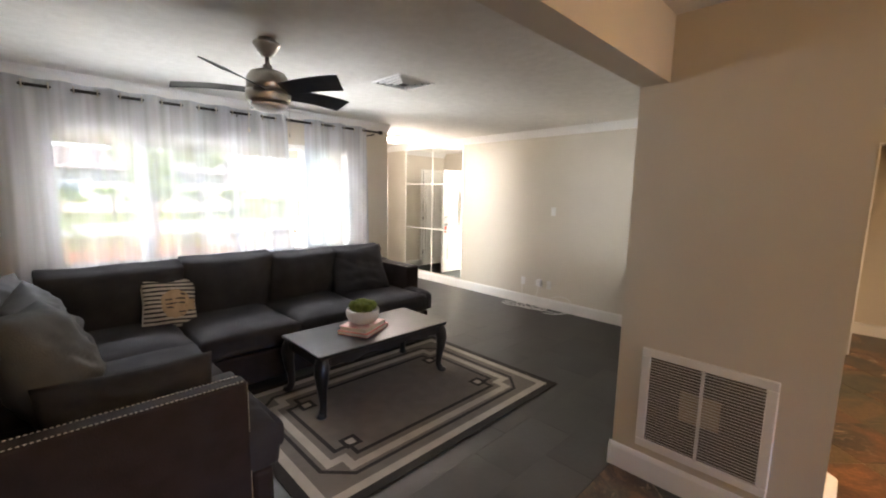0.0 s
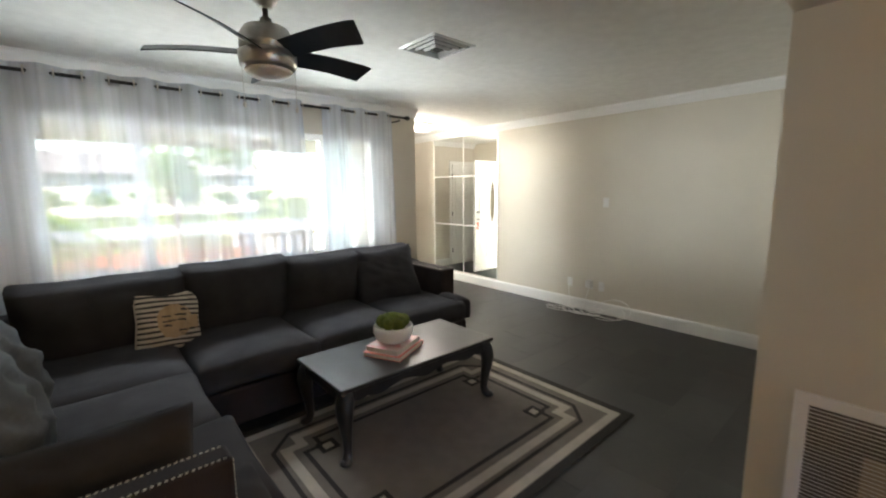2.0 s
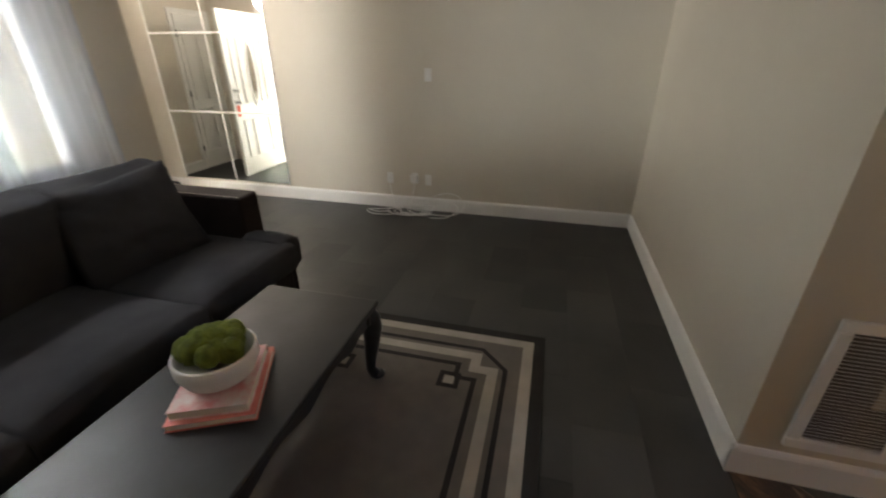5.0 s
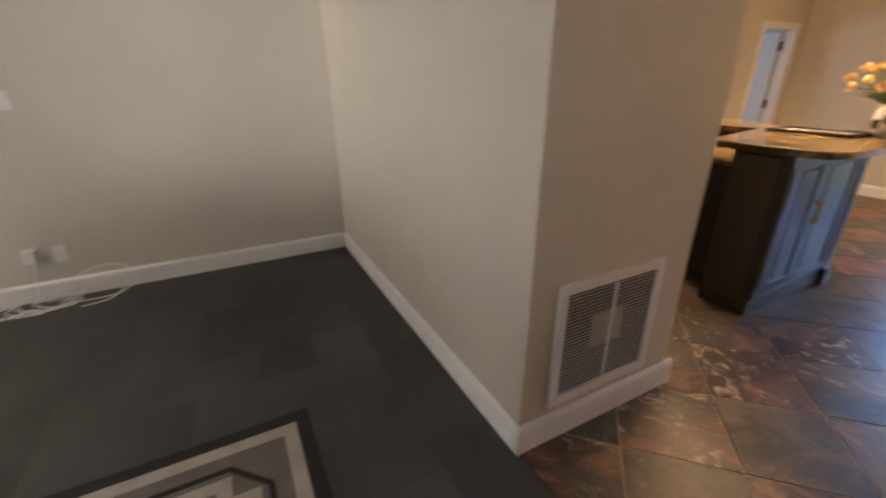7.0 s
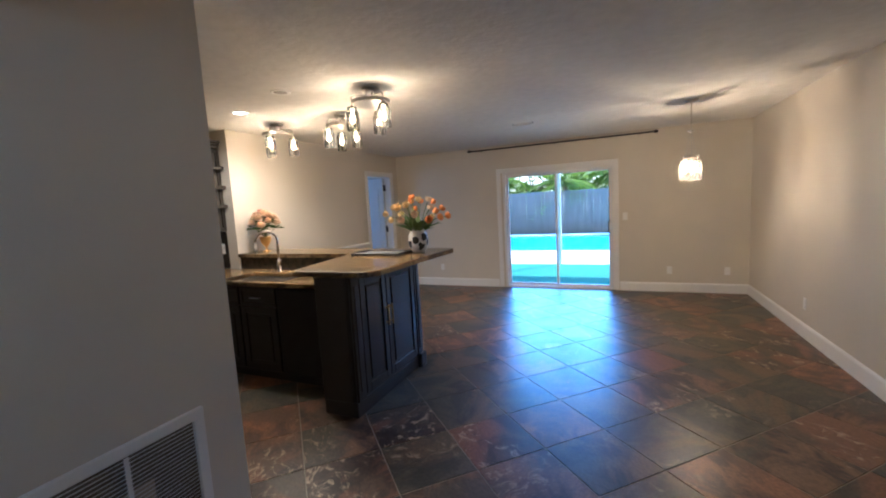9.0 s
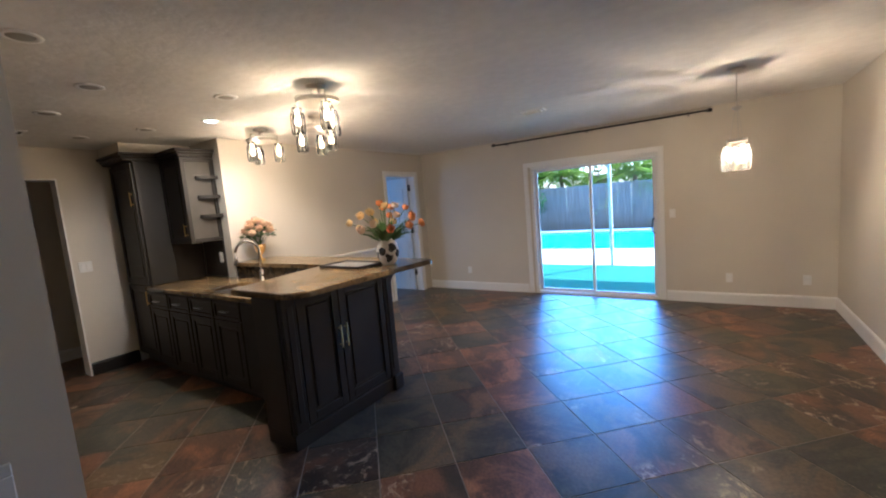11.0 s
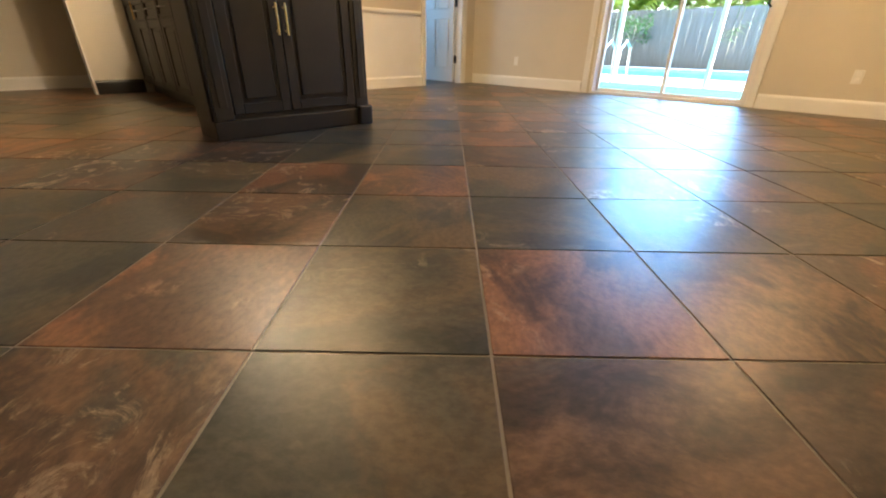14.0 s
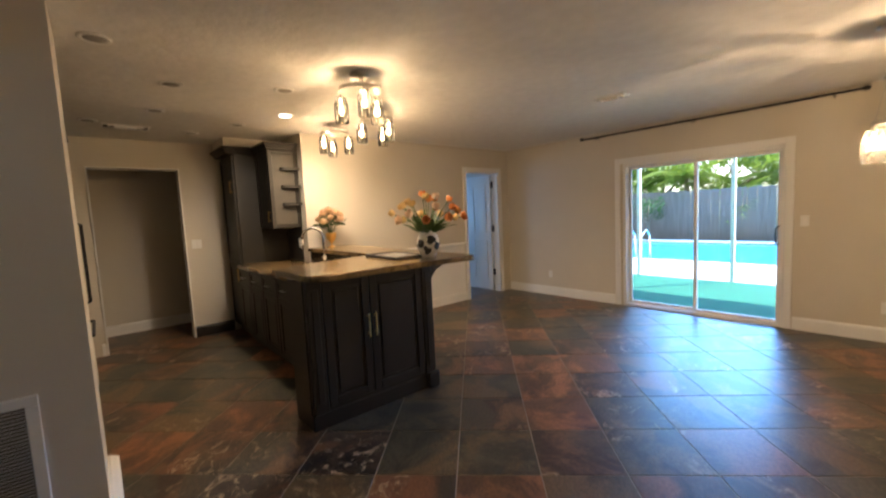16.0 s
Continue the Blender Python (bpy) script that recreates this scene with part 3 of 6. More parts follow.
# sliding patio door
sl = thing("door_1", "white framed two panel sliding glass patio door", "sliding door", kind="structure")
bm = box(0.98, 1.02, -5.60, -5.46, 0.0, 2.0)
boxed(bm, 2.72, 2.76, -5.60, -5.46, 0.0, 2.0)
boxed(bm, 1.02, 2.72, -5.60, -5.46, 1.955, 2.0)
boxed(bm, 1.02, 2.72, -5.60, -5.46, 0.0, 0.028)
part("door_frame", bm, TRIM, sl)
for a, b, y in ((1.02, 1.885, -5.53), (1.855, 2.72, -5.575)):
    bm = box(a, a + 0.034, y - 0.018, y + 0.018, 0.03, 1.953, 0.003)
    boxed(bm, b - 0.034, b, y - 0.018, y + 0.018, 0.03, 1.953, 0.003)
    boxed(bm, a + 0.034, b - 0.034, y - 0.018, y + 0.018, 0.03, 0.066, 0.003)
    boxed(bm, a + 0.034, b - 0.034, y - 0.018, y + 0.018, 1.918, 1.953, 0.003)
    sash = part("sash", bm, TRIM, sl)
    g = part("pane", box(a + 0.034, b - 0.034, y - 0.003, y + 0.003, 0.066, 1.918), GLASS, sash)
    g.visible_shadow = False
part("door_handle", tube([(1.043, -5.512, 0.92), (1.06, -5.47, 0.94), (1.065, -5.455, 1.02), (1.06, -5.47, 1.10), (1.043, -5.512, 1.12)], 0.009), BLACKMETAL, sl, "black pull handle")

# ---- outside ----
solid("ground", box(-90, 90, -90, 110, -0.4, -0.16), GRASS, "sunlit lawn reaching to the street", "ground")
solid("patio_turf", box(-6, 9, -8.4, -5.6, -0.16, -0.05), TURF, "bright green artificial turf on the patio", "turf")
bm = box(-8, 12, -11.0, -8.4, -0.16, -0.055)
boxed(bm, -8, 12, -16.9, -16.1, -0.16, -0.055)
solid("pool_deck", bm, CONCRETE, "pale concrete pool deck in the sun", "pavement")
solid("pool_water", box(-4, 10, -16.1, -11.0, -0.16, -0.11), POOLWATER, "blue swimming pool water", "water")
fence = thing("fence", "tall weathered brown board fence behind the pool", "fence")
me = mesh_of("board", box(-0.068, 0.068, -0.01, 0.01, -0.15, 1.82, 0.004), FENCE)
for i in range(150):
    o = new("board", me)
    o.parent = fence
    o.matrix_world = pose(-7.5 + i * 0.14, -17.5 + random.uniform(-0.006, 0.006), random.uniform(-0.02, 0.02), 0, random.uniform(-0.4, 0.4), 0)
for z in (0.3, 1.4):
    part("rail", box(-7.6, 13.5, -17.58, -17.52, z, z + 0.08), FENCE, fence)
for x in (-1.6, 2.21, 3.87, 6.4):
    solid("screen_post", box(x - 0.03, x + 0.03, -8.53, -8.45, -0.055, 2.9), TRIM, "white aluminium post of the pool enclosure", "post", kind="", group="pool enclosure posts")
solid("screen_beam", box(-4, 9, -8.53, -8.45, 2.9, 3.0), TRIM, "white aluminium beam of the pool enclosure", "beam", kind="")
solid("patio_roof", box(-4, 9, -8.45, -5.75, 2.62, 2.74), TRIM, "white patio cover over the turf", "roof")
rail = thing("pool_rail", "curved steel hand rail at the pool edge", "hand rail")
for x in (4.85, 5.25):
    part("rail_tube", tube([(x, -11.4, -0.11), (x, -11.35, 0.55), (x, -11.1, 0.72), (x, -10.85, 0.55), (x, -10.8, -0.055)], 0.022), CHROME, rail)


def leaves(bm, centre, radii, n, size, rng):
    for _ in range(n):
        p = rng.normal(size=3)
        p = p / np.linalg.norm(p) * (rng.uniform(0.25, 1.0) ** 0.5)
        c = Vector(centre) + Vector(p * np.array(radii))
        a, b = Vector(rng.normal(size=3)).normalized(), Vector(rng.normal(size=3)).normalized()
        s = size * rng.uniform(0.6, 1.4)
        q = a.cross(b).normalized()
        vs = [bm.verts.new(c + v) for v in (-a * s, q * s * 0.35, a * s, -q * s * 0.35)]
        bm.faces.new(vs)


def tree(at, height, spread, mat, label, seed, size=0.09, n=900):
    rng = np.random.default_rng(seed)
    t = thing("tree", label, "tree", at)
    tb = tube([(0, 0, -0.1), (0.06, 0.03, height * 0.35), (0.0, 0.08, height * 0.75)], 0.1, 8, taper=(0.10, 0.07, 0.03))
    for k in range(5):
        a = k * 1.3
        tube([(0.03, 0.03, height * (0.35 + 0.06 * k)), (spread * 0.4 * math.cos(a), spread * 0.4 * math.sin(a), height * (0.55 + 0.07 * k)), (spread * 0.7 * math.cos(a), spread * 0.7 * math.sin(a), height * (0.66 + 0.07 * k))], 0.03, 6, tb, (0.045, 0.03, 0.012))
    part("trunk", tb, BARK, t)
    bmx = bmesh.new()
    for k in range(9):
        a = rng.uniform(0, 6.28)
        r = spread * rng.uniform(0.2, 0.75)
        leaves(bmx, (r * math.cos(a), r * math.sin(a), height * rng.uniform(0.55, 0.98)), (spread * 0.42, spread * 0.42, height * 0.15), n // 9, size, rng)
    part("crown", bmx, mat, t)
    return t


def palm(at, height, reach, label, seed, fronds=16, lean=0.15):
    rng = np.random.default_rng(seed)
    t = thing("palm_tree", label, "palm tree", at)
    part("trunk", tube([(0, 0, -0.1), (lean * 0.4, 0, height * 0.5), (lean, 0, height)], 0.1, 10, taper=(0.15, 0.11, 0.09)), BARK, t)
    bmx = bmesh.new()
    for k in range(fronds):
        a = 2.4 * k + rng.uniform(-0.2, 0.2)
        rise = rng.uniform(0.1, 0.75)
        d = Vector((math.cos(a), math.sin(a), 0))
        pts = [Vector((lean, 0, height)) + d * reach * s + Vector((0, 0, reach * (rise * s - 0.95 * s * s))) for s in np.linspace(0, 1, 12)]
        tube(pts, 0.012, 5, bmx, [0.016 * (1.1 - i / 12) for i in range(12)])
        side = d.cross(Vector((0, 0, 1)))
        for i in range(1, 12):
            for q in (-1, 1):
                for h in (0.0, 0.5):
                    p = pts[i - 1].lerp(pts[i], h)
                    w = reach * 0.32 * math.sin(math.pi * (0.12 + 0.8 * i / 12))
                    tip = p + side * q * w + d * w * 0.45 - Vector((0, 0, w * 0.35))
                    b2 = d * reach * 0.022
                    bmx.faces.new([bmx.verts.new(v) for v in (p - b2, tip, p + b2)])
    part("crown", bmx, LEAFA, t)
    return t


palm((3.2, -19.3, 0), 2.2, 2.3, "sunlit palm with arching yellow-green fronds behind the fence", 3)
palm((6.6, -19.6, 0), 2.5, 2.4, "sunlit palm with arching yellow-green fronds behind the fence", 4)
palm((0.6, -19.8, 0), 2.6, 2.5, "sunlit palm with arching yellow-green fronds behind the fence", 5)
palm((9.4, -18.9, 0), 2.3, 2.2, "sunlit palm with arching yellow-green fronds behind the fence", 6)
for i, (x, y, hh, sp) in enumerate(((-2, -22, 5.5, 3), (4.5, -24, 6, 3.2), (9, -23, 5.6, 3), (13, -21, 5, 3))):
    tree((x, y, -0.16), hh, sp, LEAFA, "leafy green tree in the garden behind the fence", 20 + i, 0.16, 1500)
tree((7.1, -16.7, -0.16), 1.7, 0.7, LEAFB, "small dark green shrub against the fence", 31, 0.06, 500)

for i, (x, y, hh, sp) in enumerate(((-4.5, -19.2, 3.4, 1.9), (1.9, -20.4, 3.3, 2.0), (5.0, -19.9, 3.5, 2.0), (8.0, -20.6, 3.6, 2.1), (11.6, -19.6, 3.4, 2.0))):
    tree((x, y, -0.16), hh, sp, LEAFA, "dense green garden bush rising over the fence", 80 + i, 0.15, 1400)

# front porch, garden and street
solid("porch_floor", box(-5, 3.4, 5.0, 7.2, -0.16, -0.03), CONCRETE, "grey concrete porch floor", "pavement")
bm = box(-5, 3.38, 5.0, 7.3, 2.36, 2.46)
boxed(bm, -5, 3.38, 7.05, 7.25, 2.12, 2.36)
solid("porch_roof", bm, STUCCO, "pale grey porch ceiling and beam", "roof")
pr = thing("porch_railing", "tan painted porch railing with square balusters", "railing")
part("top_rail", box(-5, 3.3, 7.08, 7.16, 0.86, 0.92), RAILWOOD, pr)
part("bottom_rail", box(-5, 3.3, 7.09, 7.15, 0.10, 0.15), RAILWOOD, pr)
me = mesh_of("baluster", box(-0.018, 0.018, -0.018, 0.018, 0.15, 0.86), RAILWOOD)
for i in range(55):
    o = new("baluster", me)
    o.parent = pr
    o.location = (-4.9 + i * 0.15, 7.12, 0)
for x in (-2.6, 3.25):
    solid("porch_post", box(x - 0.06, x + 0.06, 7.09, 7.21, -0.03, 2.12), TRIM, "white square porch post", "post", kind="", group="porch posts")
siding = thing("foyer_siding", "pale blue lap siding on the outer foyer wall", "siding", kind="structure")
for k in range(11):
    part("siding_board", box(3.385, 3.409, 5.01, 5.18, -0.03 + 0.218 * k, 0.185 + 0.218 * k), SIDING, siding)
    part("siding_board", box(3.385, 3.409, 6.16, 7.15, -0.03 + 0.218 * k, 0.185 + 0.218 * k), SIDING, siding)
solid("street", box(-60, 60, 19.5, 25.5, -0.16, -0.13), ASPHALT, "pale grey street in the sun", "road")
drive = prism([(3.4, 7.4), (7.5, 7.4), (9.0, 12.0), (9.5, 19.5), (5.0, 19.5), (3.9, 15.0), (3.3, 11.0)], -0.16, -0.125)
solid("driveway", drive, ASPHALT, "curving pale grey driveway beside the lawn", "road")
bed = prism([(1.9 + 2.1 * math.cos(t) * (1 + 0.12 * math.sin(3 * t)), 12.6 + 2.4 * math.sin(t) * (1 + 0.10 * math.cos(2 * t))) for t in np.linspace(0, 2 * math.pi, 26, endpoint=False)], -0.16, -0.09, bevel=0.02)
solid("mulch_bed", bed, MULCH, "round bed of reddish mulch on the lawn", "ground")
solid("mulch_bed", box(-5, 3.0, 7.3, 8.5, -0.16, -0.10), MULCH, "reddish mulch bed along the porch", "ground")
palm((-1.0, 10.8, 0), 1.05, 1.7, "low sunlit palm with yellow-green fronds by the porch", 7, 18, 0.0)
tree((2.0, 11.9, -0.16), 2.75, 0.75, LEAFA, "young green tree standing in the mulch bed", 41, 0.07, 900)
tree((-6, 30, -0.16), 7.5, 3.8, LEAFA, "large leafy street tree", 42, 0.2, 1500)
tree((8, 32, -0.16), 7.5, 3.6, LEAFA, "large leafy street tree", 43, 0.2, 1500)
tree((-12, 33, -0.16), 7.0, 3.6, LEAFA, "large leafy street tree", 45, 0.2, 1300)
for i in range(10):
    tree((-12 + i * 2.6, 35.6 + 0.5 * (i % 2), -0.16), 1.7, 1.4, LEAFA, "rounded green hedge shrub across the street", 60 + i, 0.12, 500)
house = thing("house", "white single storey house across the street", "house", (3, 42, 0))
part("wall", box(-9, 9, -3, 3, -0.16, 2.9), CONCRETE, house)
part("roof", extruded([(-3.6, 2.9), (3.6, 2.9), (0, 4.6)], -9.6, 9.6, "x"), ROOF, house)
for x in (-6, -1.5, 4):
    w = part("window", box(x - 0.8, x + 0.8, -3.04, -3.0, 0.9, 2.1), TRIM, house)
    part("pane", box(x - 0.7, x + 0.7, -3.06, -3.045, 1.0, 2.0), GLASS, w)


# ---- living room ----
# sectional sofa: a long run under the window and a short run along the west side, with slab arms
sofa = thing("sectional_sofa", "charcoal microfiber L-shaped sectional sofa with slab arms", "sofa")
LX, FY, RX = 0.88, 3.50, 3.06          # front of the short run, front of the long run, inner face of the right arm
part("base", box(-0.45, RX + 0.02, FY + 0.02, 4.50, 0.05, 0.30, 0.02, 2), LEATHER, sofa)
part("base", box(-0.45, LX - 0.02, 2.12, FY + 0.01, 0.05, 0.30, 0.02, 2), LEATHER, sofa)
part("back_frame", box(-0.62, RX + 0.22, 4.42, 4.62, 0.05, 0.76, 0.03, 3), SOFA, sofa, smooth=False)
part("back_frame", box(-0.66, -0.46, 2.09, 4.41, 0.05, 0.76, 0.03, 3), SOFA, sofa)
near_arm = part("arm", box(-0.62, 0.755, 2.085, 2.175, 0.05, 0.752, 0.014, 3), LEATHER, sofa, "dark leather slab arm with pale stitching")
right_arm = part("arm", box(RX, RX + 0.17, 3.80, 4.60, 0.05, 0.752, 0.018, 3), LEATHER, sofa, "dark leather slab arm with pale stitching")


def stitches(p, q, parent):
    bmx = bmesh.new()
    p, q = Vector(p), Vector(q)
    n = int((q - p).length / 0.016)
    d = (q - p).normalized()
    for i in range(n):
        c = p + d * (i + 0.3) * 0.016
        boxed(bmx, -0.0045, 0.0045, -0.0016, 0.0016, -0.0012, 0.0012, m=Matrix.Translation(c) @ d.to_track_quat("X", "Z").to_matrix().to_4x4())
    part("stitching", bmx, STITCH, parent, "cream saddle stitching")


for y in (2.094, 2.166):
    stitches((-0.6, y, 0.7525), (0.745, y, 0.7525), near_arm)
stitches((0.7555, 2.097, 0.74), (0.7555, 2.097, 0.1), near_arm)
for x in (RX + 0.012, RX + 0.158):
    stitches((x, 3.815, 0.7525), (x, 4.59, 0.7525), right_arm)


def soft(name, w, d, h, at, tilt=(0, 0, 0), crown=0.03, seed=0, mat=SOFA, parent=sofa, label="", bulge="z"):
    o = part(name, cushion(w, d, h, crown, bulge, seed), mat, parent, label, smooth=True)
    o.matrix_local = pose(*at, *tilt)
    return o


seats = [(0.90, 1.63), (1.63, 2.35), (2.35, 3.05)]
for i, (a, b) in enumerate(seats):
    soft("seat_cushion", b - a + 0.015, 0.98, 0.20, ((a + b) / 2, FY + 0.44, 0.415), crown=0.022, seed=i)
soft("seat_cushion", 1.30, 0.98, 0.20, (0.24, FY + 0.44, 0.415), crown=0.022, seed=5)
soft("seat_cushion", 1.32, 0.66, 0.20, (0.23, 3.16, 0.415), crown=0.022, seed=6)
soft("seat_cushion", 1.36, 0.70, 0.20, (0.25, 2.50, 0.415), crown=0.022, seed=7)
soft("seat_cushion", 0.19, 0.33, 0.20, (RX + 0.005, FY + 0.165, 0.415), crown=0.015, seed=8)
soft("seat_cushion", 0.23, 0.30, 0.23, (LX - 0.115, 2.235, 0.415), crown=0.010, seed=9)
part("base", box(RX, RX + 0.09, FY + 0.04, 3.80, 0.05, 0.30, 0.02, 2), LEATHER, sofa)
part("base", box(LX - 0.12, LX - 0.025, 2.09, 2.14, 0.05, 0.30, 0.02, 2), LEATHER, sofa)
for i, (a, b, z) in enumerate(((0.10, 0.97, 0.0), (0.97, 1.70, 0.02), (1.70, 2.36, 0.0), (2.36, 2.95, 0.0))):
    soft("back_cushion", b - a + 0.02, 0.26, 0.58, ((a + b) / 2, 4.30, 0.69 + z), (12, 0, random.uniform(-1.5, 1.5)), crown=0.06, seed=11 + i, bulge="y")
for i, (a, b) in enumerate(((2.15, 2.95), (2.95, 3.72))):
    soft("back_cushion", b - a + 0.02, 0.26, 0.52, (-0.30, (a + b) / 2, 0.68), (12, 0, 90), crown=0.06, seed=21 + i, bulge="y")
for x, y in ((-0.38, 2.13), (0.70, 2.13), (3.09, 3.68), (3.12, 4.5), (-0.5, 4.5)):
    part("foot", lathe([(0.022, 0), (0.03, 0.05)], 12, at=(x, y, 0)), BLACKMETAL, sofa)


def pillow(label, w, h, t, at, tilt, mat, seed, category="throw pillow"):
    o = new("throw_pillow", mesh_of("throw_pillow", throw_pillow(w, h, t, seed, 0.036), mat, True))
    o.matrix_world = pose(*at, *tilt)
    return tagged(o, label, category, "sofa pillows")


pillow("slate grey satin throw pillow on the sofa", 0.60, 0.56, 0.28, (0.15, 2.74, 0.79), (-20, 6, 78), PILLOWGREY, 1)
pillow("slate grey satin throw pillow leaning in the sofa corner", 0.58, 0.54, 0.26, (0.13, 3.22, 0.78), (-20, -5, 84), PILLOWGREY, 2)
pillow("dark patterned throw pillow in the sofa corner", 0.5, 0.46, 0.18, (-0.06, 3.86, 0.80), (-14, 3, 62), PILLOWGREY, 3)
pillow("dark charcoal lumbar pillow beside the leather arm", 0.64, 0.34, 0.17, (0.40, 2.40, 0.635), (-24, 2, 3), SOFA, 4)
pillow("black throw pillow leaning against the sofa arm", 0.62, 0.52, 0.20, (2.60, 4.08, 0.725), (-20, -7, -14), SOFA, 5)

# striped pillow with a gold printed arch, each stripe lying on the linen
SPM = pose(0.845, 4.085, 0.665, -17, 7, 10)
sp = thing("striped_pillow", "ivory and charcoal striped throw pillow with gold foil print", "throw pillow", group="sofa pillows")
sp.matrix_world = SPM
part("cover", throw_pillow(0.40, 0.40, 0.13, 6), LINEN, sp, smooth=True)


def pillow_front(u, v, lift):
    bulge = (max(0, 1 - u * u) * max(0, 1 - v * v)) ** 0.45
    pin = 1 - 0.07 * (1 - abs(u * v)) * max(abs(u), abs(v)) ** 3
    q = Vector((u * 2.2 + 6, v * 2.2, -1))
    wr = (noise.noise(q) * 0.05 + 0.022 * (1 - abs(2 * noise.noise(Vector((u * 2.6 + v * 3.4 + 6, (u - v) * 0.9, 2)))) ** 0.6)) * bulge
    return Vector((u * 0.2 * pin, -0.065 * bulge * (1 + wr * 6) - lift, v * 0.2 * pin))


def pillow_patch(name, us, v_lo, v_hi, lift, mat, label=""):
    """A printed strip on the pillow's front, between two curves over us."""
    bmx = bmesh.new()
    rows = [[bmx.verts.new(pillow_front(u, v_lo(u) + (v_hi(u) - v_lo(u)) * j / 4, lift)) for u in us] for j in range(5)]
    for j in range(4):
        for i in range(len(us) - 1):
            bmx.faces.new((rows[j][i], rows[j][i + 1], rows[j + 1][i + 1], rows[j + 1][i]))
    part(name, bmx, mat, sp, label, smooth=True)


for k in range(11):
    v0 = -0.90 + k * 0.168
    pillow_patch("stripe", np.linspace(-0.97, 0.97, 34), lambda u: v0 + 0.008 * math.sin(u * 5 + k), lambda u: v0 + 0.074 + 0.008 * math.sin(u * 4 + k), 0.0035, DARKSTRIPE)
# worn foil figure: a round body and a head, flaked along its edge
flake = lambda u, s: 0.05 * noise.noise(Vector((u * 9, s, 0.5)))
pillow_patch("gold_print", np.linspace(-0.42, 0.58, 26), lambda u: -0.62 * math.sqrt(max(0.02, 1 - ((u - 0.08) / 0.52) ** 2)) - 0.02 + flake(u, 1), lambda u: 0.02 + 0.50 * math.sqrt(max(0.02, 1 - ((u - 0.08) / 0.52) ** 2)) + flake(u, 2), 0.0065, GOLDPRINT, "worn gold foil print")
pillow_patch("gold_print", np.linspace(0.52, 0.86, 12), lambda u: -0.34 + flake(u, 3), lambda u: 0.10 + flake(u, 4), 0.0062, GOLDPRINT, "worn gold foil print")
for v0 in (-0.06, 0.11):
    pillow_patch("stripe", np.linspace(-0.30, 0.42, 14), lambda u: v0 + 0.02 * math.sin(u * 9), lambda u: v0 + 0.05 + 0.02 * math.sin(u * 7), 0.0090, DARKSTRIPE)

# rug: woven ground with raised coloured bands
rug = thing("rug", "taupe flatweave rug with black and cream Greek key border", "rug", (2.07, 2.708, 0))
RW, RD = 1.09, 0.775
part("ground_weave", box(-RW, RW, -RD, RD, 0.001, 0.008), RUGGREY, rug)


def band(outline, width, mat, z, name):
    """A closed flat ribbon inside an outline (counter-clockwise)."""
    n = len(outline)
    pts = [Vector((*p, 0)) for p in outline]
    inner = []
    for i in range(n):
        a, b, c = pts[i - 1], pts[i], pts[(i + 1) % n]
        e, f = (b - a).normalized(), (c - b).normalized()
        ne, nf = Vector((-e.y, e.x, 0)), Vector((-f.y, f.x, 0))
        m = (ne + nf).normalized()
        inner.append(b + m * width / max(0.35, m.dot(ne)))
    bmx = bmesh.new()
    lo = [bmx.verts.new((p.x, p.y, z)) for p in pts]
    hi = [bmx.verts.new((p.x, p.y, z)) for p in inner]
    lo2 = [bmx.verts.new((p.x, p.y, 0.002)) for p in pts]
    hi2 = [bmx.verts.new((p.x, p.y, 0.002)) for p in inner]
    for i in range(n):
        j = (i + 1) % n
        bmx.faces.new((lo[i], lo[j], hi[j], hi[i]))
        bmx.faces.new((lo2[i], lo2[j], lo[j], lo[i]))
        bmx.faces.new((hi[i], hi[j], hi2[j], hi2[i]))
    part(name, bmx, mat, rug)


def rect(i):
    return [(-RW + i, -RD + i), (RW - i, -RD + i), (RW - i, RD - i), (-RW + i, RD - i)]


def octagon(i, c):
    x, y = RW - i, RD - i
    return [(-x + c, -y), (x - c, -y), (x, -y + c), (x, y - c), (x - c, y), (-x + c, y), (-x, y - c), (-x, -y + c)]


def notched(i, s):
    x, y = RW - i, RD - i
    q = [(x - s, -y), (x - s, -y + s), (x, -y + s)]
    out = [(-px, py) for px, py in reversed(q)] + q
    return out + [(px, -py) for px, py in reversed(q)] + [(-px, -py) for px, py in q]


band(rect(0.0), 0.062, RUGBLACK, 0.010, "black_border")
band(rect(0.062), 0.058, RUGCREAM, 0.010, "cream_border")
band(octagon(0.185, 0.15), 0.024, RUGBLACK, 0.010, "black_octagon_line")
band(notched(0.235, 0.10), 0.055, RUGCREAM, 0.010, "cream_stepped_band")
band(notched(0.335, 0.10), 0.026, RUGBLACK, 0.010, "black_inner_line")
for sx in (-1, 1):
    for sy in (-1, 1):
        cx, cy = sx * (RW - 0.475), sy * (RD - 0.475)
        h = 0.056
        part("key_centre", box(cx - 0.026, cx + 0.026, cy - 0.026, cy + 0.026, 0.002, 0.0104), RUGCREAM, rug)
        band([(cx - h, cy - h), (cx + h, cy - h), (cx + h, cy + h), (cx - h, cy + h)], 0.024, RUGBLACK, 0.0108, "key_square")

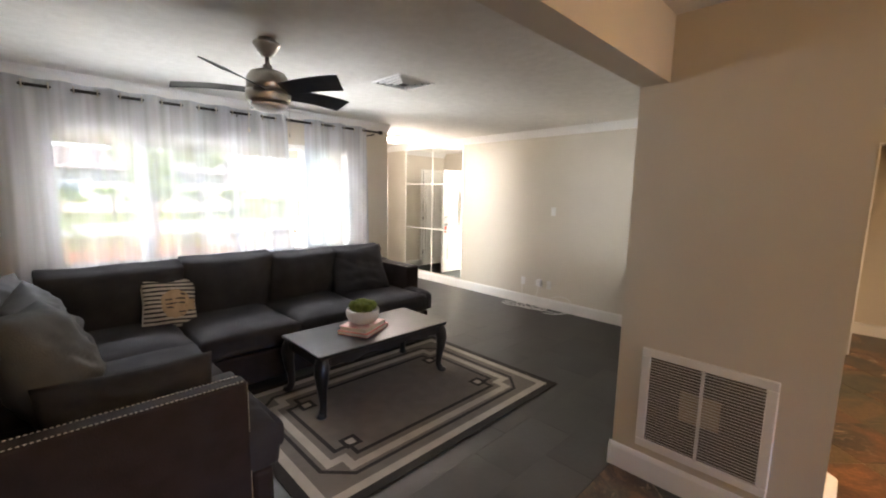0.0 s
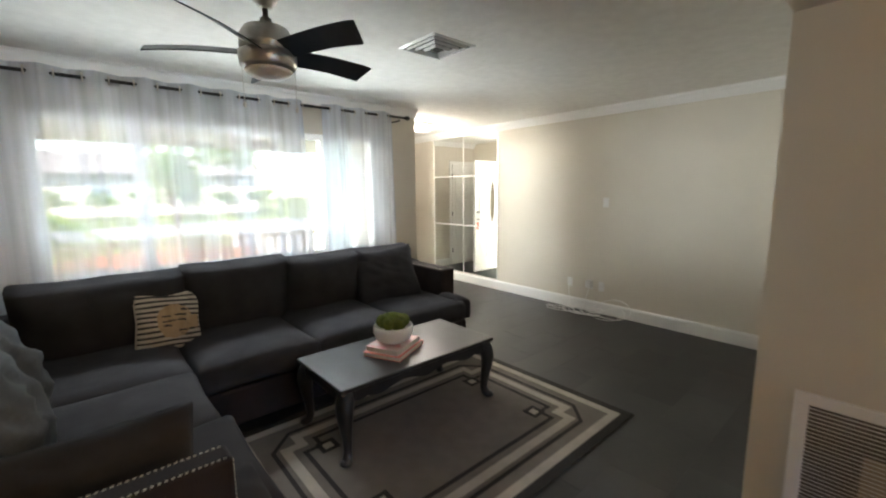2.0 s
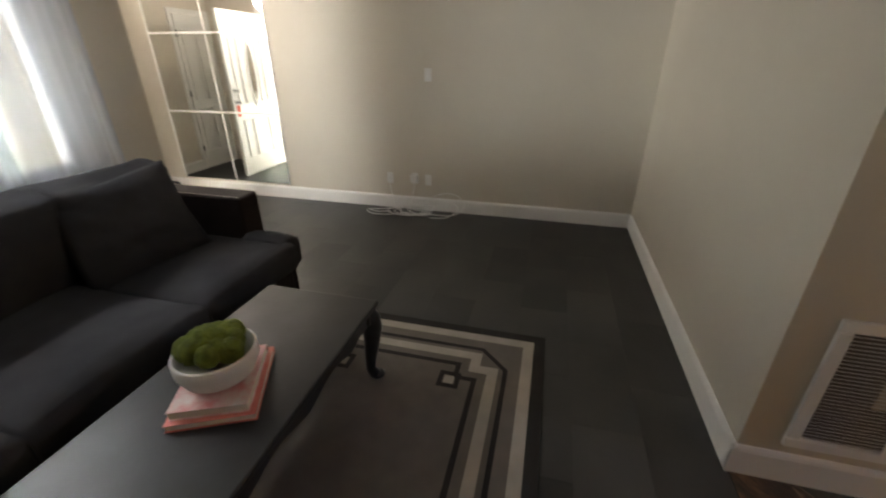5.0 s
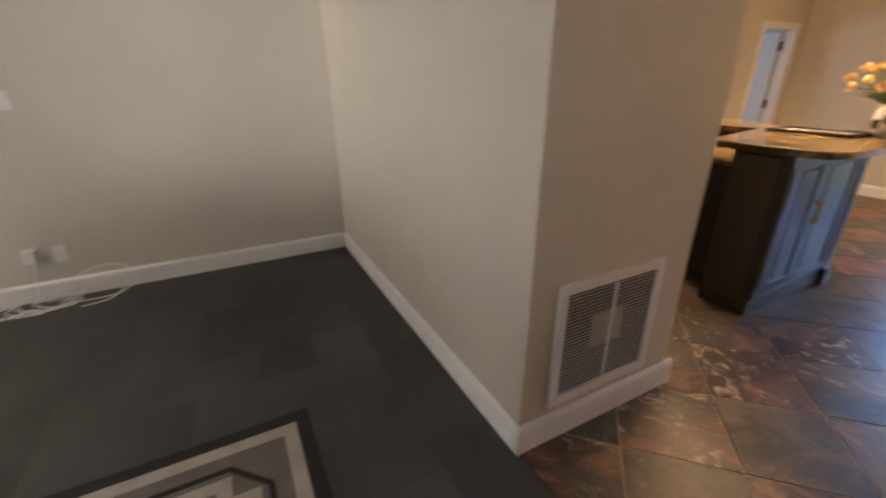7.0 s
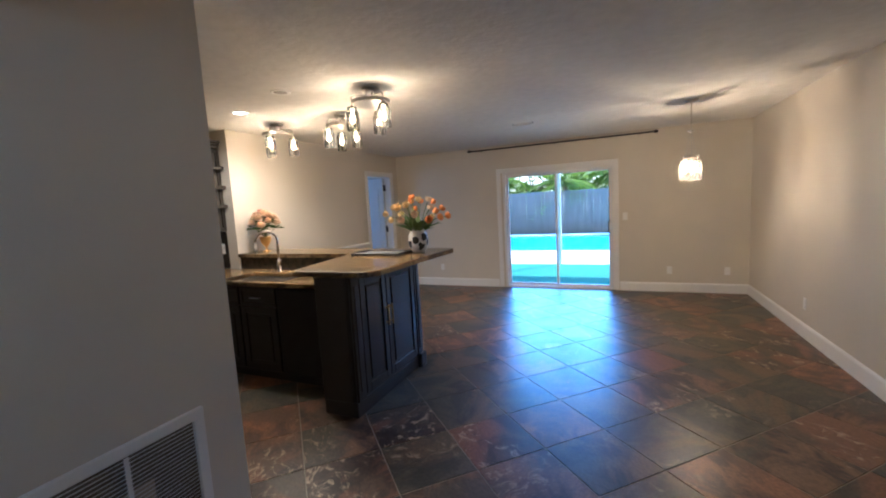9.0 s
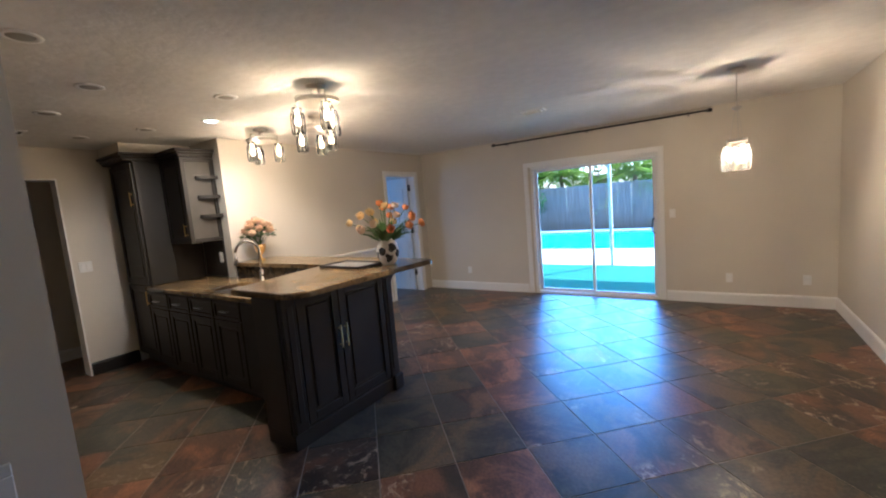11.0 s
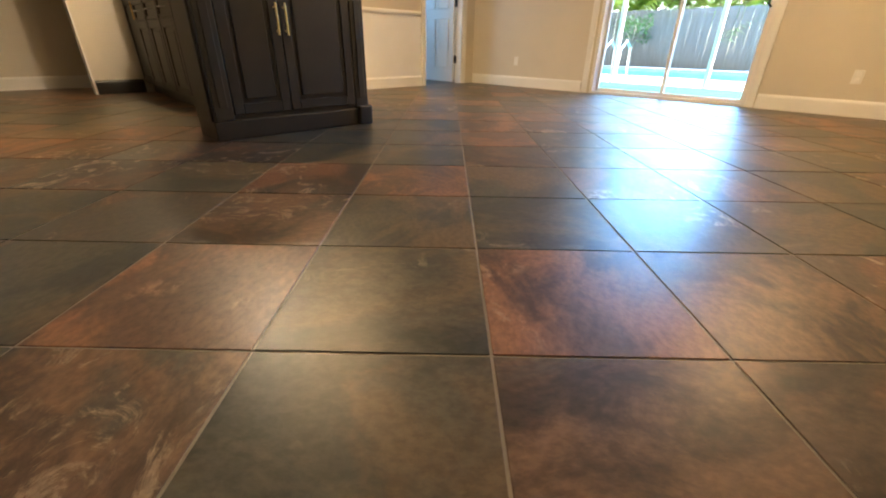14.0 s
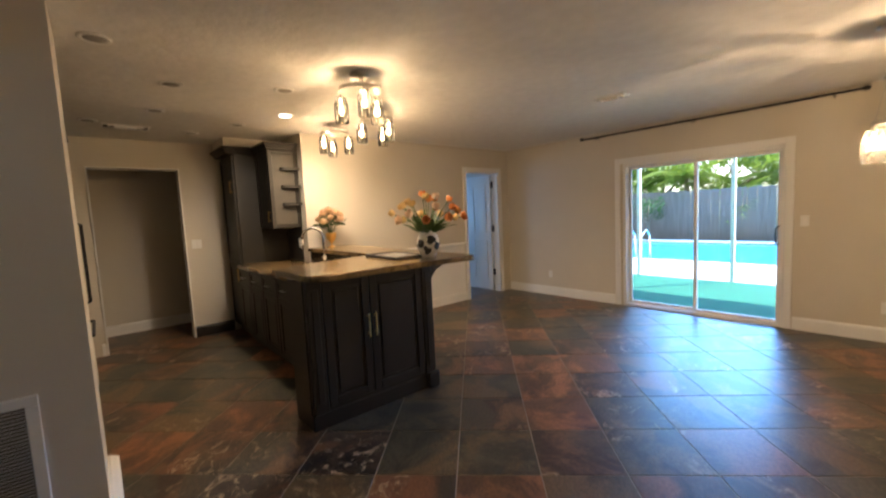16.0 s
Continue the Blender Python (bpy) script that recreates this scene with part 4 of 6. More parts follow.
# coffee table
tb = thing("coffee_table", "worn black lacquered coffee table with cabriole legs", "coffee table", (2.038, 3.052, 0))
part("tabletop", box(-0.610, 0.610, -0.302, 0.302, 0.434, 0.460, 0.008, 3), TABLEWOOD, tb)
for sy in (-1, 1):
    bmx = bmesh.new()
    low = []
    for i in range(25):
        x = -0.52 + 1.04 * i / 24
        low.append((x, 0.352 + 0.035 * abs(math.sin(x * 8.9)) ** 1.5 + (0.0 if abs(x) < 0.45 else -0.02)))
    for a, b in zip(low, low[1:]):
        vs = [bmx.verts.new((p[0], sy * 0.272 + dy, z)) for p, z in ((a, a[1]), (b, b[1]), (b, 0.434), (a, 0.434)) for dy in (-0.009, 0.009)]
        bmx.faces.new((vs[0], vs[2], vs[4], vs[6])), bmx.faces.new((vs[1], vs[3], vs[5], vs[7])), bmx.faces.new((vs[0], vs[1], vs[3], vs[2]))
    bmesh.ops.remove_doubles(bmx, verts=bmx.verts, dist=1e-5)
    part("apron", bmx, TABLEWOOD, tb)
for sx in (-1, 1):
    part("apron", box(sx * 0.568 - 0.009, sx * 0.568 + 0.009, -0.24, 0.24, 0.355, 0.434), TABLEWOOD, tb)
leg_pts = [(0.0, 0, 0.425), (0.024, 0, 0.375), (0.036, 0, 0.32), (0.030, 0, 0.24), (0.016, 0, 0.15), (0.010, 0, 0.075), (0.026, 0, 0.035), (0.046, 0, 0.012)]
for sx in (-1, 1):
    for sy in (-1, 1):
        a = math.atan2(sy, sx)
        pts = [(sx * 0.552 + r * math.cos(a), sy * 0.246 + r * math.sin(a), z) for r, _, z in leg_pts]
        bmx = tube(pts, 0.03, 10, taper=(0.046, 0.054, 0.050, 0.040, 0.030, 0.025, 0.030, 0.028))
        lathe([(0.032, 0.0095), (0.040, 0.022), (0.026, 0.040)], 10, bmx, (pts[-1][0], pts[-1][1], 0))
        part("leg", bmx, TABLEWOOD, tb, smooth=True)
    for sy in (-1, 1):
        part("knee_block", box(sx * 0.552 - 0.045, sx * 0.552 + 0.045, sy * 0.246 - 0.045, sy * 0.246 + 0.045, 0.365, 0.4335, 0.012, 2), TABLEWOOD, tb)


def book(w, d, h, at, turn, cover, label):
    b = thing("book", label, "book", at, turn, "books on the table")
    part("page_block", box(-w / 2 + 0.006, w / 2 - 0.006, -d / 2 + 0.004, d / 2 - 0.002, 0.003, h - 0.003), PAPER, b, "cream page block")
    bmx = box(-w / 2, w / 2, -d / 2, d / 2, 0, 0.003, 0.001)
    boxed(bmx, -w / 2, w / 2, -d / 2, d / 2, h - 0.003, h, 0.001)
    boxed(bmx, w / 2 - 0.004, w / 2, -d / 2, d / 2, 0.003, h - 0.003)
    part("cover", bmx, cover, b)
    return b


book(0.34, 0.27, 0.028, (1.975, 3.045, 0.4605), 26, PINKCOVER, "large coral covered hardback book on the coffee table")
book(0.30, 0.24, 0.034, (1.97, 3.045, 0.489), 25, PALECOVER, "pale pink paperback lying on the coral book")
bowl = thing("moss_bowl", "round white ceramic bowl filled with green moss", "planter", (1.97, 3.042, 0.5235))
part("bowl", lathe([(0.0, 0.0), (0.068, 0.0), (0.112, 0.026), (0.132, 0.070), (0.131, 0.112), (0.125, 0.118), (0.119, 0.112), (0.117, 0.09), (0.0, 0.084)], 36), CERAMIC, bowl, smooth=True)
bmx = bmesh.new()
rng = np.random.default_rng(5)
for k in range(16):
    a, r = k * 2.4, 0.078 * math.sqrt(k / 16)
    s = 0.043 * rng.uniform(0.88, 1.12)
    q = bmesh.ops.create_icosphere(bmx, subdivisions=2, radius=s)
    for v in q["verts"]:
        v.co = v.co * (1 + 0.08 * noise.noise(v.co * 120)) + Vector((r * math.cos(a), r * math.sin(a), 0.112 + 0.046 * (1 - (r / 0.10) ** 2)))
part("moss", bmx, MOSS, bowl, "cushions of bright green moss", smooth=True)

# curtains on a dark rod
rod = thing("curtain_rod", "dark bronze curtain rod with knob finials over the window", "curtain rod")
part("rod", tube([(-0.16, 4.70, 2.315), (3.30, 4.70, 2.335)], 0.0125, 10), RODMETAL, rod)
for x, z in ((-0.16, 2.315), (3.30, 2.335)):
    s = -1 if x < 0 else 1
    part("finial", lathe([(0.0, -0.04), (0.020, -0.035), (0.026, -0.01), (0.020, 0.01), (0.013, 0.03), (0.0, 0.035)], 14, m=Matrix.Translation((x + s * 0.03, 4.70, z)) @ Euler((0, radians(-90 * s), 0)).to_matrix().to_4x4()), RODMETAL, rod, smooth=True)
for x in (0.02, 1.62, 3.24):
    part("bracket", tube([(x, 4.70, 2.30), (x, 4.78, 2.30), (x, 4.849, 2.30)], 0.008), RODMETAL, rod)


def curtain(x0, x1, b0, b1, waves, phase, label, seed):
    """A voile panel between x0 and x1 at the rod and b0 and b1 at the hem, with grommets where it crosses the rod."""
    root = thing("curtain", label, "curtain", group="window curtains")
    nx, nz = waves * 14, 18
    bmx = bmesh.new()
    rows = []
    for j in range(nz + 1):
        f = j / nz
        z = 2.37 - f * 2.33
        row = []
        for i in range(nx + 1):
            u = i / nx
            x = (x0 + (x1 - x0) * u) * (1 - f) + (b0 + (b1 - b0) * u) * f
            amp = 0.042 * (1 + 0.25 * f)
            ph = 2 * math.pi * (waves * u + phase)
            y = 4.70 + amp * math.sin(ph + 0.5 * f * math.sin(u * 7 + seed)) + 0.02 * f * noise.noise(Vector((u * 5, f * 2, seed)))
            x += 0.012 * math.sin(2 * ph) * (1 - 0.4 * f)
            row.append(bmx.verts.new((x, y, z)))
        rows.append(row)
    for j in range(nz):
        for i in range(nx):
            bmx.faces.new((rows[j][i], rows[j][i + 1], rows[j + 1][i + 1], rows[j + 1][i]))
    part("panel", bmx, SHEER, root, smooth=True)
    k = 0
    while True:
        u = (k * 0.5 - phase) / waves
        k += 1
        if u > 1:
            break
        if u < 0.01:
            continue
        x = x0 + (x1 - x0) * u
        ring = bmesh.new()
        pts = [(x, 4.70 + 0.026 * math.cos(a), 2.322 + 0.026 * math.sin(a)) for a in np.linspace(0, 2 * math.pi, 15)]
        tube(pts, 0.0055, 6, ring)
        part("grommet", ring, NICKEL, root, "brushed nickel grommet", smooth=True)


curtain(-0.12, 1.60, -0.22, 1.62, 6, 0.10, "white sheer voile curtain drawn across the window", 1)
curtain(1.60, 2.12, 1.56, 2.20, 2, 0.0, "white sheer voile curtain gathered beside the gap", 2)
curtain(2.34, 3.16, 2.36, 3.22, 3, 0.3, "white sheer voile curtain at the end of the rod", 3)

# ceiling fan
fan = thing("ceiling_fan", "brushed nickel five blade ceiling fan with dark blades", "ceiling fan", (1.215, 2.90, 0))
part("canopy", lathe([(0.0, 2.4695), (0.050, 2.4695), (0.054, 2.452), (0.076, 2.446), (0.078, 2.432), (0.068, 2.426), (0.068, 2.414), (0.056, 2.408), (0.055, 2.396), (0.040, 2.384), (0.032, 2.368), (0.014, 2.364)], 28), NICKEL, fan, smooth=True)
part("downrod", lathe([(0.013, 2.39), (0.013, 2.325), (0.026, 2.322), (0.028, 2.30), (0.04, 2.292)], 16), NICKEL, fan, smooth=True)
part("motor_housing", lathe([(0.0, 2.296), (0.05, 2.294), (0.098, 2.275), (0.118, 2.245), (0.123, 2.205), (0.123, 2.182), (0.119, 2.178), (0.119, 2.172)], 36), NICKEL, fan, smooth=True)
part("light_ring", lathe([(0.119, 2.172), (0.128, 2.168), (0.130, 2.145), (0.126, 2.11), (0.112, 2.092), (0.106, 2.092)], 36), NICKEL, fan, smooth=True)
part("light_bowl", lathe([(0.108, 2.094), (0.098, 2.076), (0.070, 2.060), (0.035, 2.052), (0.0, 2.050)], 32), FROST, fan, "white frosted glass bowl, unlit", smooth=True)
bmx = bmesh.new()
prof = [(0.10, 0.044, 0.0), (0.16, 0.046, 0.006), (0.24, 0.047, 0.014), (0.34, 0.049, 0.018), (0.44, 0.052, 0.012), (0.51, 0.054, 0.004), (0.535, 0.050, 0.0)]
up, dn = [], []
for r, hw, sag in prof:
    pitch = 0.50
    end = 0.016 if r > 0.53 else 0.0
    for lst, dz in ((up, 0.0028), (dn, -0.0028)):
        lst.append((bmx.verts.new((r + end, -hw, dz + sag * 0.5 + hw * pitch)), bmx.verts.new((r - end, hw, dz + sag * 0.5 - hw * pitch))))
for lst in (up, dn):
    for a, b in zip(lst, lst[1:]):
        bmx.faces.new((a[0], b[0], b[1], a[1]))
for k in (0, 1):
    for i in range(len(prof) - 1):
        bmx.faces.new((up[i][k], up[i + 1][k], dn[i + 1][k], dn[i][k]))
bmx.faces.new((up[-1][0], up[-1][1], dn[-1][1], dn[-1][0]))
blade_mesh = mesh_of("blade", bmx, FANBLADE)
for k in range(5):
    o = new("blade", blade_mesh)
    o.parent = fan
    o.matrix_local = pose(0, 0, 2.172, 0, 0, 4 + 72 * k)
for a, l in ((30, 0.18), (210, 0.16)):
    x, y = 0.118 * math.cos(radians(a - 62)), 0.118 * math.sin(radians(a - 62))
    ch = part("pull_chain", tube([(x, y, 2.11), (x, y, 2.11 - l)], 0.0015, 5), NICKEL, fan)
    part("pull_knob", lathe([(0, 0), (0.007, 0.004), (0.008, 0.018), (0.003, 0.028), (0, 0.03)], 10, at=(x, y, 2.082 - l)), NICKEL, ch)


def square_vent(name, cx, cy, sx, sy, label, rings):
    v = thing(name, label, "ceiling vent", (cx, cy, H))
    # no duct is cut; a black sheet gives the shade behind the louvres
    part("backing", box(-sx * 0.46, sx * 0.46, -sy * 0.46, sy * 0.46, -0.004, -0.0005), BLACKMETAL, v, "black sheet standing in for the shaded duct")
    for k in range(rings):
        f = 1 - k / (rings + 0.6)
        x, y, t, zz = sx / 2 * f, sy / 2 * f, (0.018 if k == 0 else 0.008), -0.006 - 0.006 * k
        prof = [(x, -0.0008 if k == 0 else zz + 0.010), (x - t, zz - 0.006), (x - t - 0.002, zz - 0.003), (x - 0.003, zz + 0.013 if k else -0.0006)]
        bmx = bmesh.new()
        for s in (-1, 1):
            for ax, ln, w in (("x", x, y), ("y", y, x)):
                pr = [(s * (p - x + w), z) for p, z in prof]
                extruded(pr, -ln + 0.001, ln - 0.001, ax, bmx)
        part("louvre_ring", bmx, TRIM, v)
    return v


square_vent("ceiling_vent", 2.36, 3.02, 0.37, 0.37, "square white stepped ceiling air vent", 4)
square_vent("ceiling_vent", 1.99, -3.65, 0.30, 0.15, "small white ceiling air vent over the dining area", 3)
square_vent("ceiling_vent", 5.28, -0.12, 0.20, 0.40, "white ceiling air vent in the kitchen", 3)

# return air grille
gr = thing("return_grille", "white framed return air grille with a filter behind", "air grille")
GY0, GY1, GZ0, GZ1 = 0.47, 1.06, 0.19, 0.76
bmx = bmesh.new()
for a in ((GY0, GY1, GZ0, GZ0 + 0.045), (GY0, GY1, GZ1 - 0.045, GZ1), (GY0, GY0 + 0.045, GZ0 + 0.045, GZ1 - 0.045), (GY1 - 0.045, GY1, GZ0 + 0.045, GZ1 - 0.045)):
    boxed(bmx, 2.470, 2.4895, *a, 0.004)
part("frame", bmx, TRIM, gr)
part("backing", box(2.484, 2.4885, GY0 + 0.045, GY1 - 0.045, GZ0 + 0.045, GZ1 - 0.045), BLINDGREY, gr)
part("filter_card", box(2.4815, 2.4838, 0.68, 0.86, 0.42, 0.58), FILTER, gr, "tan cardboard filter label")
sl_me = mesh_of("slat", box(-0.0048, 0.0048, GY0 + 0.045, GY1 - 0.045, -0.0009, 0.0009, m=None), TRIM)
for i in range(30):
    o = new("slat", sl_me)
    o.parent = gr
    o.matrix_local = pose(2.475, 0, GZ0 + 0.058 + i * 0.0157, 0, 40, 0)
part("centre_bar", box(2.4665, 2.4705, 0.757, 0.773, GZ0 + 0.045, GZ1 - 0.045), TRIM, gr)


def plate(label, at, turn, kind, w=0.072, h=0.116):
    p = thing("wall_plate", label, "wall plate", at, turn, "wall plates")
    part("cover_plate", box(-w / 2, w / 2, -0.006, 0.0, -h / 2, h / 2, 0.002), WHITEPL, p)
    if kind == "outlet":
        for z in (-0.026, 0.026):
            part("socket", lathe([(0.0, 0.0), (0.015, 0.0), (0.016, 0.003), (0.0, 0.003)], 12, m=pose(0, -0.009, z, -90)), TRIM, p)
    elif kind == "switch":
        n = max(1, round(w / 0.07))
        for i in range(n):
            x = (i - (n - 1) / 2) * 0.046
            part("rocker", box(x - 0.016, x + 0.016, -0.0105, -0.006, -0.032, 0.032, 0.002), TRIM, p)
    return p


plate("white blank wall plate", (5.167, 3.23, 1.365), -90, "switch")
for y, z in ((3.67, 0.335), (3.24, 0.335)):
    plate("white wall outlet above the baseboard", (5.167, y, z), -90, "outlet")
adapter = thing("power_adapter", "white power adapter plugged into the wall", "power adapter", (5.167, 3.385, 0.345), -90)
part("cover_plate", box(-0.036, 0.036, -0.006, 0, -0.058, 0.058, 0.002), WHITEPL, adapter)
part("body", box(-0.045, 0.03, -0.05, -0.006, -0.04, 0.045, 0.006, 2), WHITEPL, adapter)
cable = thing("cable_bundle", "loose coil of white cable on the floor by the wall", "cable")
rng = np.random.default_rng(8)
part("cable", tube([(5.14, 3.67, 0.31), (5.10, 3.64, 0.2), (5.06, 3.60, 0.06), (5.0, 3.5, 0.012), (4.98, 3.4, 0.012)], 0.0045, 6), WHITEPL, cable)
for k in range(4):
    r = 0.10 + 0.045 * k
    cx, cy = 5.04 - 0.015 * k, 3.33 + 0.02 * k
    loop = []
    for i in range(26):
        a = i * 0.27 + k
        x = min(5.145, cx + 0.55 * r * math.cos(a))
        loop.append((x, cy + r * 1.1 * math.sin(a), 0.010 + 0.006 * k + max(0, 0.10 * math.sin(a + k)) * (0.6 if k % 2 else 0.25)))
    part("cable", tube(loop, 0.0045, 6), WHITEPL, cable)
part("cable", tube([(5.0, 3.62, 0.012), (4.95, 3.76, 0.012), (5.0, 3.88, 0.012), (5.04, 3.7, 0.02), (5.06, 3.5, 0.04)], 0.0045, 6), WHITEPL, cable)



def lead(points):
    """A loose cable drawn through points with a smooth bend."""
    p = [Vector(v) for v in points]
    out = []
    for i in range(len(p) - 1):
        a, b, c, d = p[max(i - 1, 0)], p[i], p[i + 1], p[min(i + 2, len(p) - 1)]
        for k in range(6):
            t = k / 6
            out.append(0.5 * (2 * b + (c - a) * t + (2 * a - 5 * b + 4 * c - d) * t * t + (3 * b - a - 3 * c + d) * t ** 3))
    part("cable", tube(out + [p[-1]], 0.0045, 6), WHITEPL, cable)


lead([(5.12, 3.38, 0.30), (5.10, 3.40, 0.18), (5.06, 3.42, 0.05), (4.99, 3.36, 0.012), (4.96, 3.20, 0.012)])
lead([(5.04, 3.36, 0.02), (5.12, 3.24, 0.13), (5.13, 3.06, 0.21), (5.12, 2.90, 0.19), (5.08, 2.83, 0.09), (5.02, 2.95, 0.012), (5.0, 3.2, 0.012)])
lead([(5.02, 3.30, 0.012), (5.10, 3.16, 0.06), (5.12, 3.02, 0.12), (5.10, 2.90, 0.07), (4.96, 2.98, 0.012), (4.90, 3.15, 0.012)])
lead([(5.0, 3.44, 0.012), (4.90, 3.60, 0.012), (4.88, 3.78, 0.012), (4.96, 3.88, 0.012)])

# mirrored wall panels
mr = thing("wall_mirror", "tall mirror panels with thin white strips on the wall", "mirror")
for a, b in ((4.932, 5.659), (5.661, 6.395)):
    for z0, z1 in ((0.165, 0.945), (0.955, 1.745), (1.755, 2.375)):
        part("mirror_pane", box(5.158, 5.1665, a, b, z0, z1), MIRROR, mr)
for z in (0.95, 1.75):
    part("strip", box(5.1545, 5.160, 4.93, 6.40, z - 0.008, z + 0.008), TRIM, mr)
for y in (4.926, 5.66, 6.40):
    part("strip", box(5.1535, 5.160, y - 0.007, y + 0.007, 0.16, 2.375), TRIM if y > 5 else STEEL, mr)
dome = thing("dome_light", "lit flush dome ceiling light in the foyer", "ceiling light", (4.24, 5.56, H))
part("rim", lathe([(0.0, -0.0005), (0.165, -0.0005), (0.168, -0.018), (0.150, -0.034), (0.14, -0.034)], 32), NICKEL, dome, smooth=True)
part("dome", lathe([(0.145, -0.030), (0.135, -0.065), (0.100, -0.095), (0.05, -0.110), (0.0, -0.114)], 32), DOMEGLOW, dome, "glowing white glass dome", smooth=True)
lamp("foyer_lamp", "POINT", Matrix.Translation((4.24, 5.56, 2.12)), 6.5, (1.0, 0.96, 0.90), 0.10)


def raised_panel(bmx, x0, x1, z0, z1, y, s=1, d=0.012, w=0.03):
    """A raised door panel in the xz plane at y, facing -y for s = 1."""
    boxed(bmx, x0, x1, y - (d if s > 0 else 0), y + (0 if s > 0 else d), z0, z1, min(d * 0.9, w * 0.5))


fd = thing("front_door", "white six panel front door with oval glass, standing open", "door", (3.575, 6.108, 0))
part("leaf", box(0.0, 0.90, -0.044, 0.0, 0.012, 2.045, 0.003), TRIM, fd)
for x0, x1, z0, z1 in ((0.10, 0.20, 0.95, 1.75), (0.24, 0.33, 0.95, 1.75), (0.57, 0.66, 0.95, 1.75), (0.70, 0.80, 0.95, 1.75), (0.12, 0.26, 0.25, 0.75), (0.30, 0.60, 0.25, 0.75), (0.64, 0.78, 0.25, 0.75)):
    bmx = bmesh.new()
    raised_panel(bmx, x0, x1, z0, z1, -0.044)
    part("panel", bmx, TRIM, fd)
bmx = prism([(0.45 + 0.075 * math.cos(a), 1.30 + (0.42 if math.sin(a) > 0 else 0.42) * math.sin(a)) for a in np.linspace(0, 2 * math.pi, 28, endpoint=False)], 0.046, 0.058)
bmesh.ops.transform(bmx, matrix=Euler((radians(90), 0, 0)).to_matrix().to_4x4(), verts=bmx.verts)
part("glass_surround", bmx, TRIM, fd)
bmx = prism([(0.45 + 0.055 * math.cos(a), 1.30 + 0.38 * math.sin(a)) for a in np.linspace(0, 2 * math.pi, 28, endpoint=False)], 0.0585, 0.0605)
bmesh.ops.transform(bmx, matrix=Euler((radians(90), 0, 0)).to_matrix().to_4x4(), verts=bmx.verts)
part("oval_glass", bmx, material("leaded_glass", (0.10, 0.09, 0.07), (0.25, 0.20, 0.14), 30, 0.15), fd, "dark leaded oval glass")
for z in (0.98, 1.12):
    part("door_knob", lathe([(0.0, 0.0), (0.028, 0.0), (0.028, 0.008), (0.012, 0.012), (0.012, 0.04), (0.026, 0.05), (0.026, 0.065), (0.0, 0.07)], 16, m=pose(0.84, -0.045, z, 90)), STEEL, fd, "satin steel door hardware", smooth=True)
part("tag", box(0.815, 0.875, -0.062, -0.056, 0.80, 0.94, 0.002), ORANGETAG, fd, "small orange tag hanging from the knob")
cd = thing("closet_door", "white closet door with dark hinges in the foyer", "door", (3.60, 7.0, 0))
part("leaf", box(0.02, 0.60, -0.03, -0.001, 0.012, 2.03, 0.003), TRIM, cd)
for z0, z1 in ((0.25, 0.85), (0.95, 1.85)):
    for x0 in (0.10, 0.34):
        bmx = bmesh.new()
        raised_panel(bmx, x0, x0 + 0.19, z0, z1, -0.03, d=0.008)
        part("panel", bmx, TRIM, cd)
for z in (0.3, 1.05, 1.8):
    part("hinge", box(0.595, 0.615, -0.036, -0.028, z - 0.045, z + 0.045, 0.002), BLACKMETAL, cd, "black hinge")
casing("trim_closet", "x", 3.62, 4.20, 2.035, 7.0, -1, 0.065)


# ---- kitchen ----
def bar_pull(parent, at, length, mat=BRASS, out=(-1, 0, 0), upright=True):
    """A slim bar handle standing off a door on two posts."""
    o, c = Vector(out), Vector(at)
    d = Vector((0, 0, 1)) if upright else Vector((-o.y, o.x, 0))
    bmx = tube([c + o * 0.03 - d * length / 2, c + o * 0.03 + d * length / 2], 0.0055, 8)
    for s in (-0.36, 0.36):
        tube([c + d * length * s, c + o * 0.03 + d * length * s], 0.0045, 6, bmx)
    return part("handle", bmx, mat, parent, "slim brass bar handle" if mat is BRASS else "steel bar handle")


def shaker(parent, a0, a1, z0, z1, at, out, name="door", raised=True, t=0.02, rail=0.06):
    """A framed cabinet door; out is 'w' (faces -x) or 'n' (faces +y), at its back plane."""
    bmx = bmesh.new()

    def slab(p, q, u, v, d0, d1, bev=0.003):
        if out == "w":
            boxed(bmx, at - d1, at - d0, p, q, u, v, bev)
        else:
            boxed(bmx, p, q, at + d0, at + d1, u, v, bev)
    slab(a0, a0 + rail, z0, z1, 0, t)
    slab(a1 - rail, a1, z0, z1, 0, t)
    slab(a0 + rail, a1 - rail, z0, z0 + rail, 0, t)
    slab(a0 + rail, a1 - rail, z1 - rail, z1, 0, t)
    slab(a0 + rail - 0.002, a1 - rail + 0.002, z0 + rail - 0.002, z1 - rail + 0.002, 0, t * 0.4, 0)
    if raised:
        first, bmx = bmx, bmesh.new()
        slab(a0 + rail + 0.022, a1 - rail - 0.022, z0 + rail + 0.022, z1 - rail - 0.022, t * 0.4, t * 0.85, 0.007)
        root = part(name, first, BLACKCAB, parent)
        part("raised_panel", bmx, BLACKCAB, root)
        return root
    return part(name, bmx, BLACKCAB, parent)


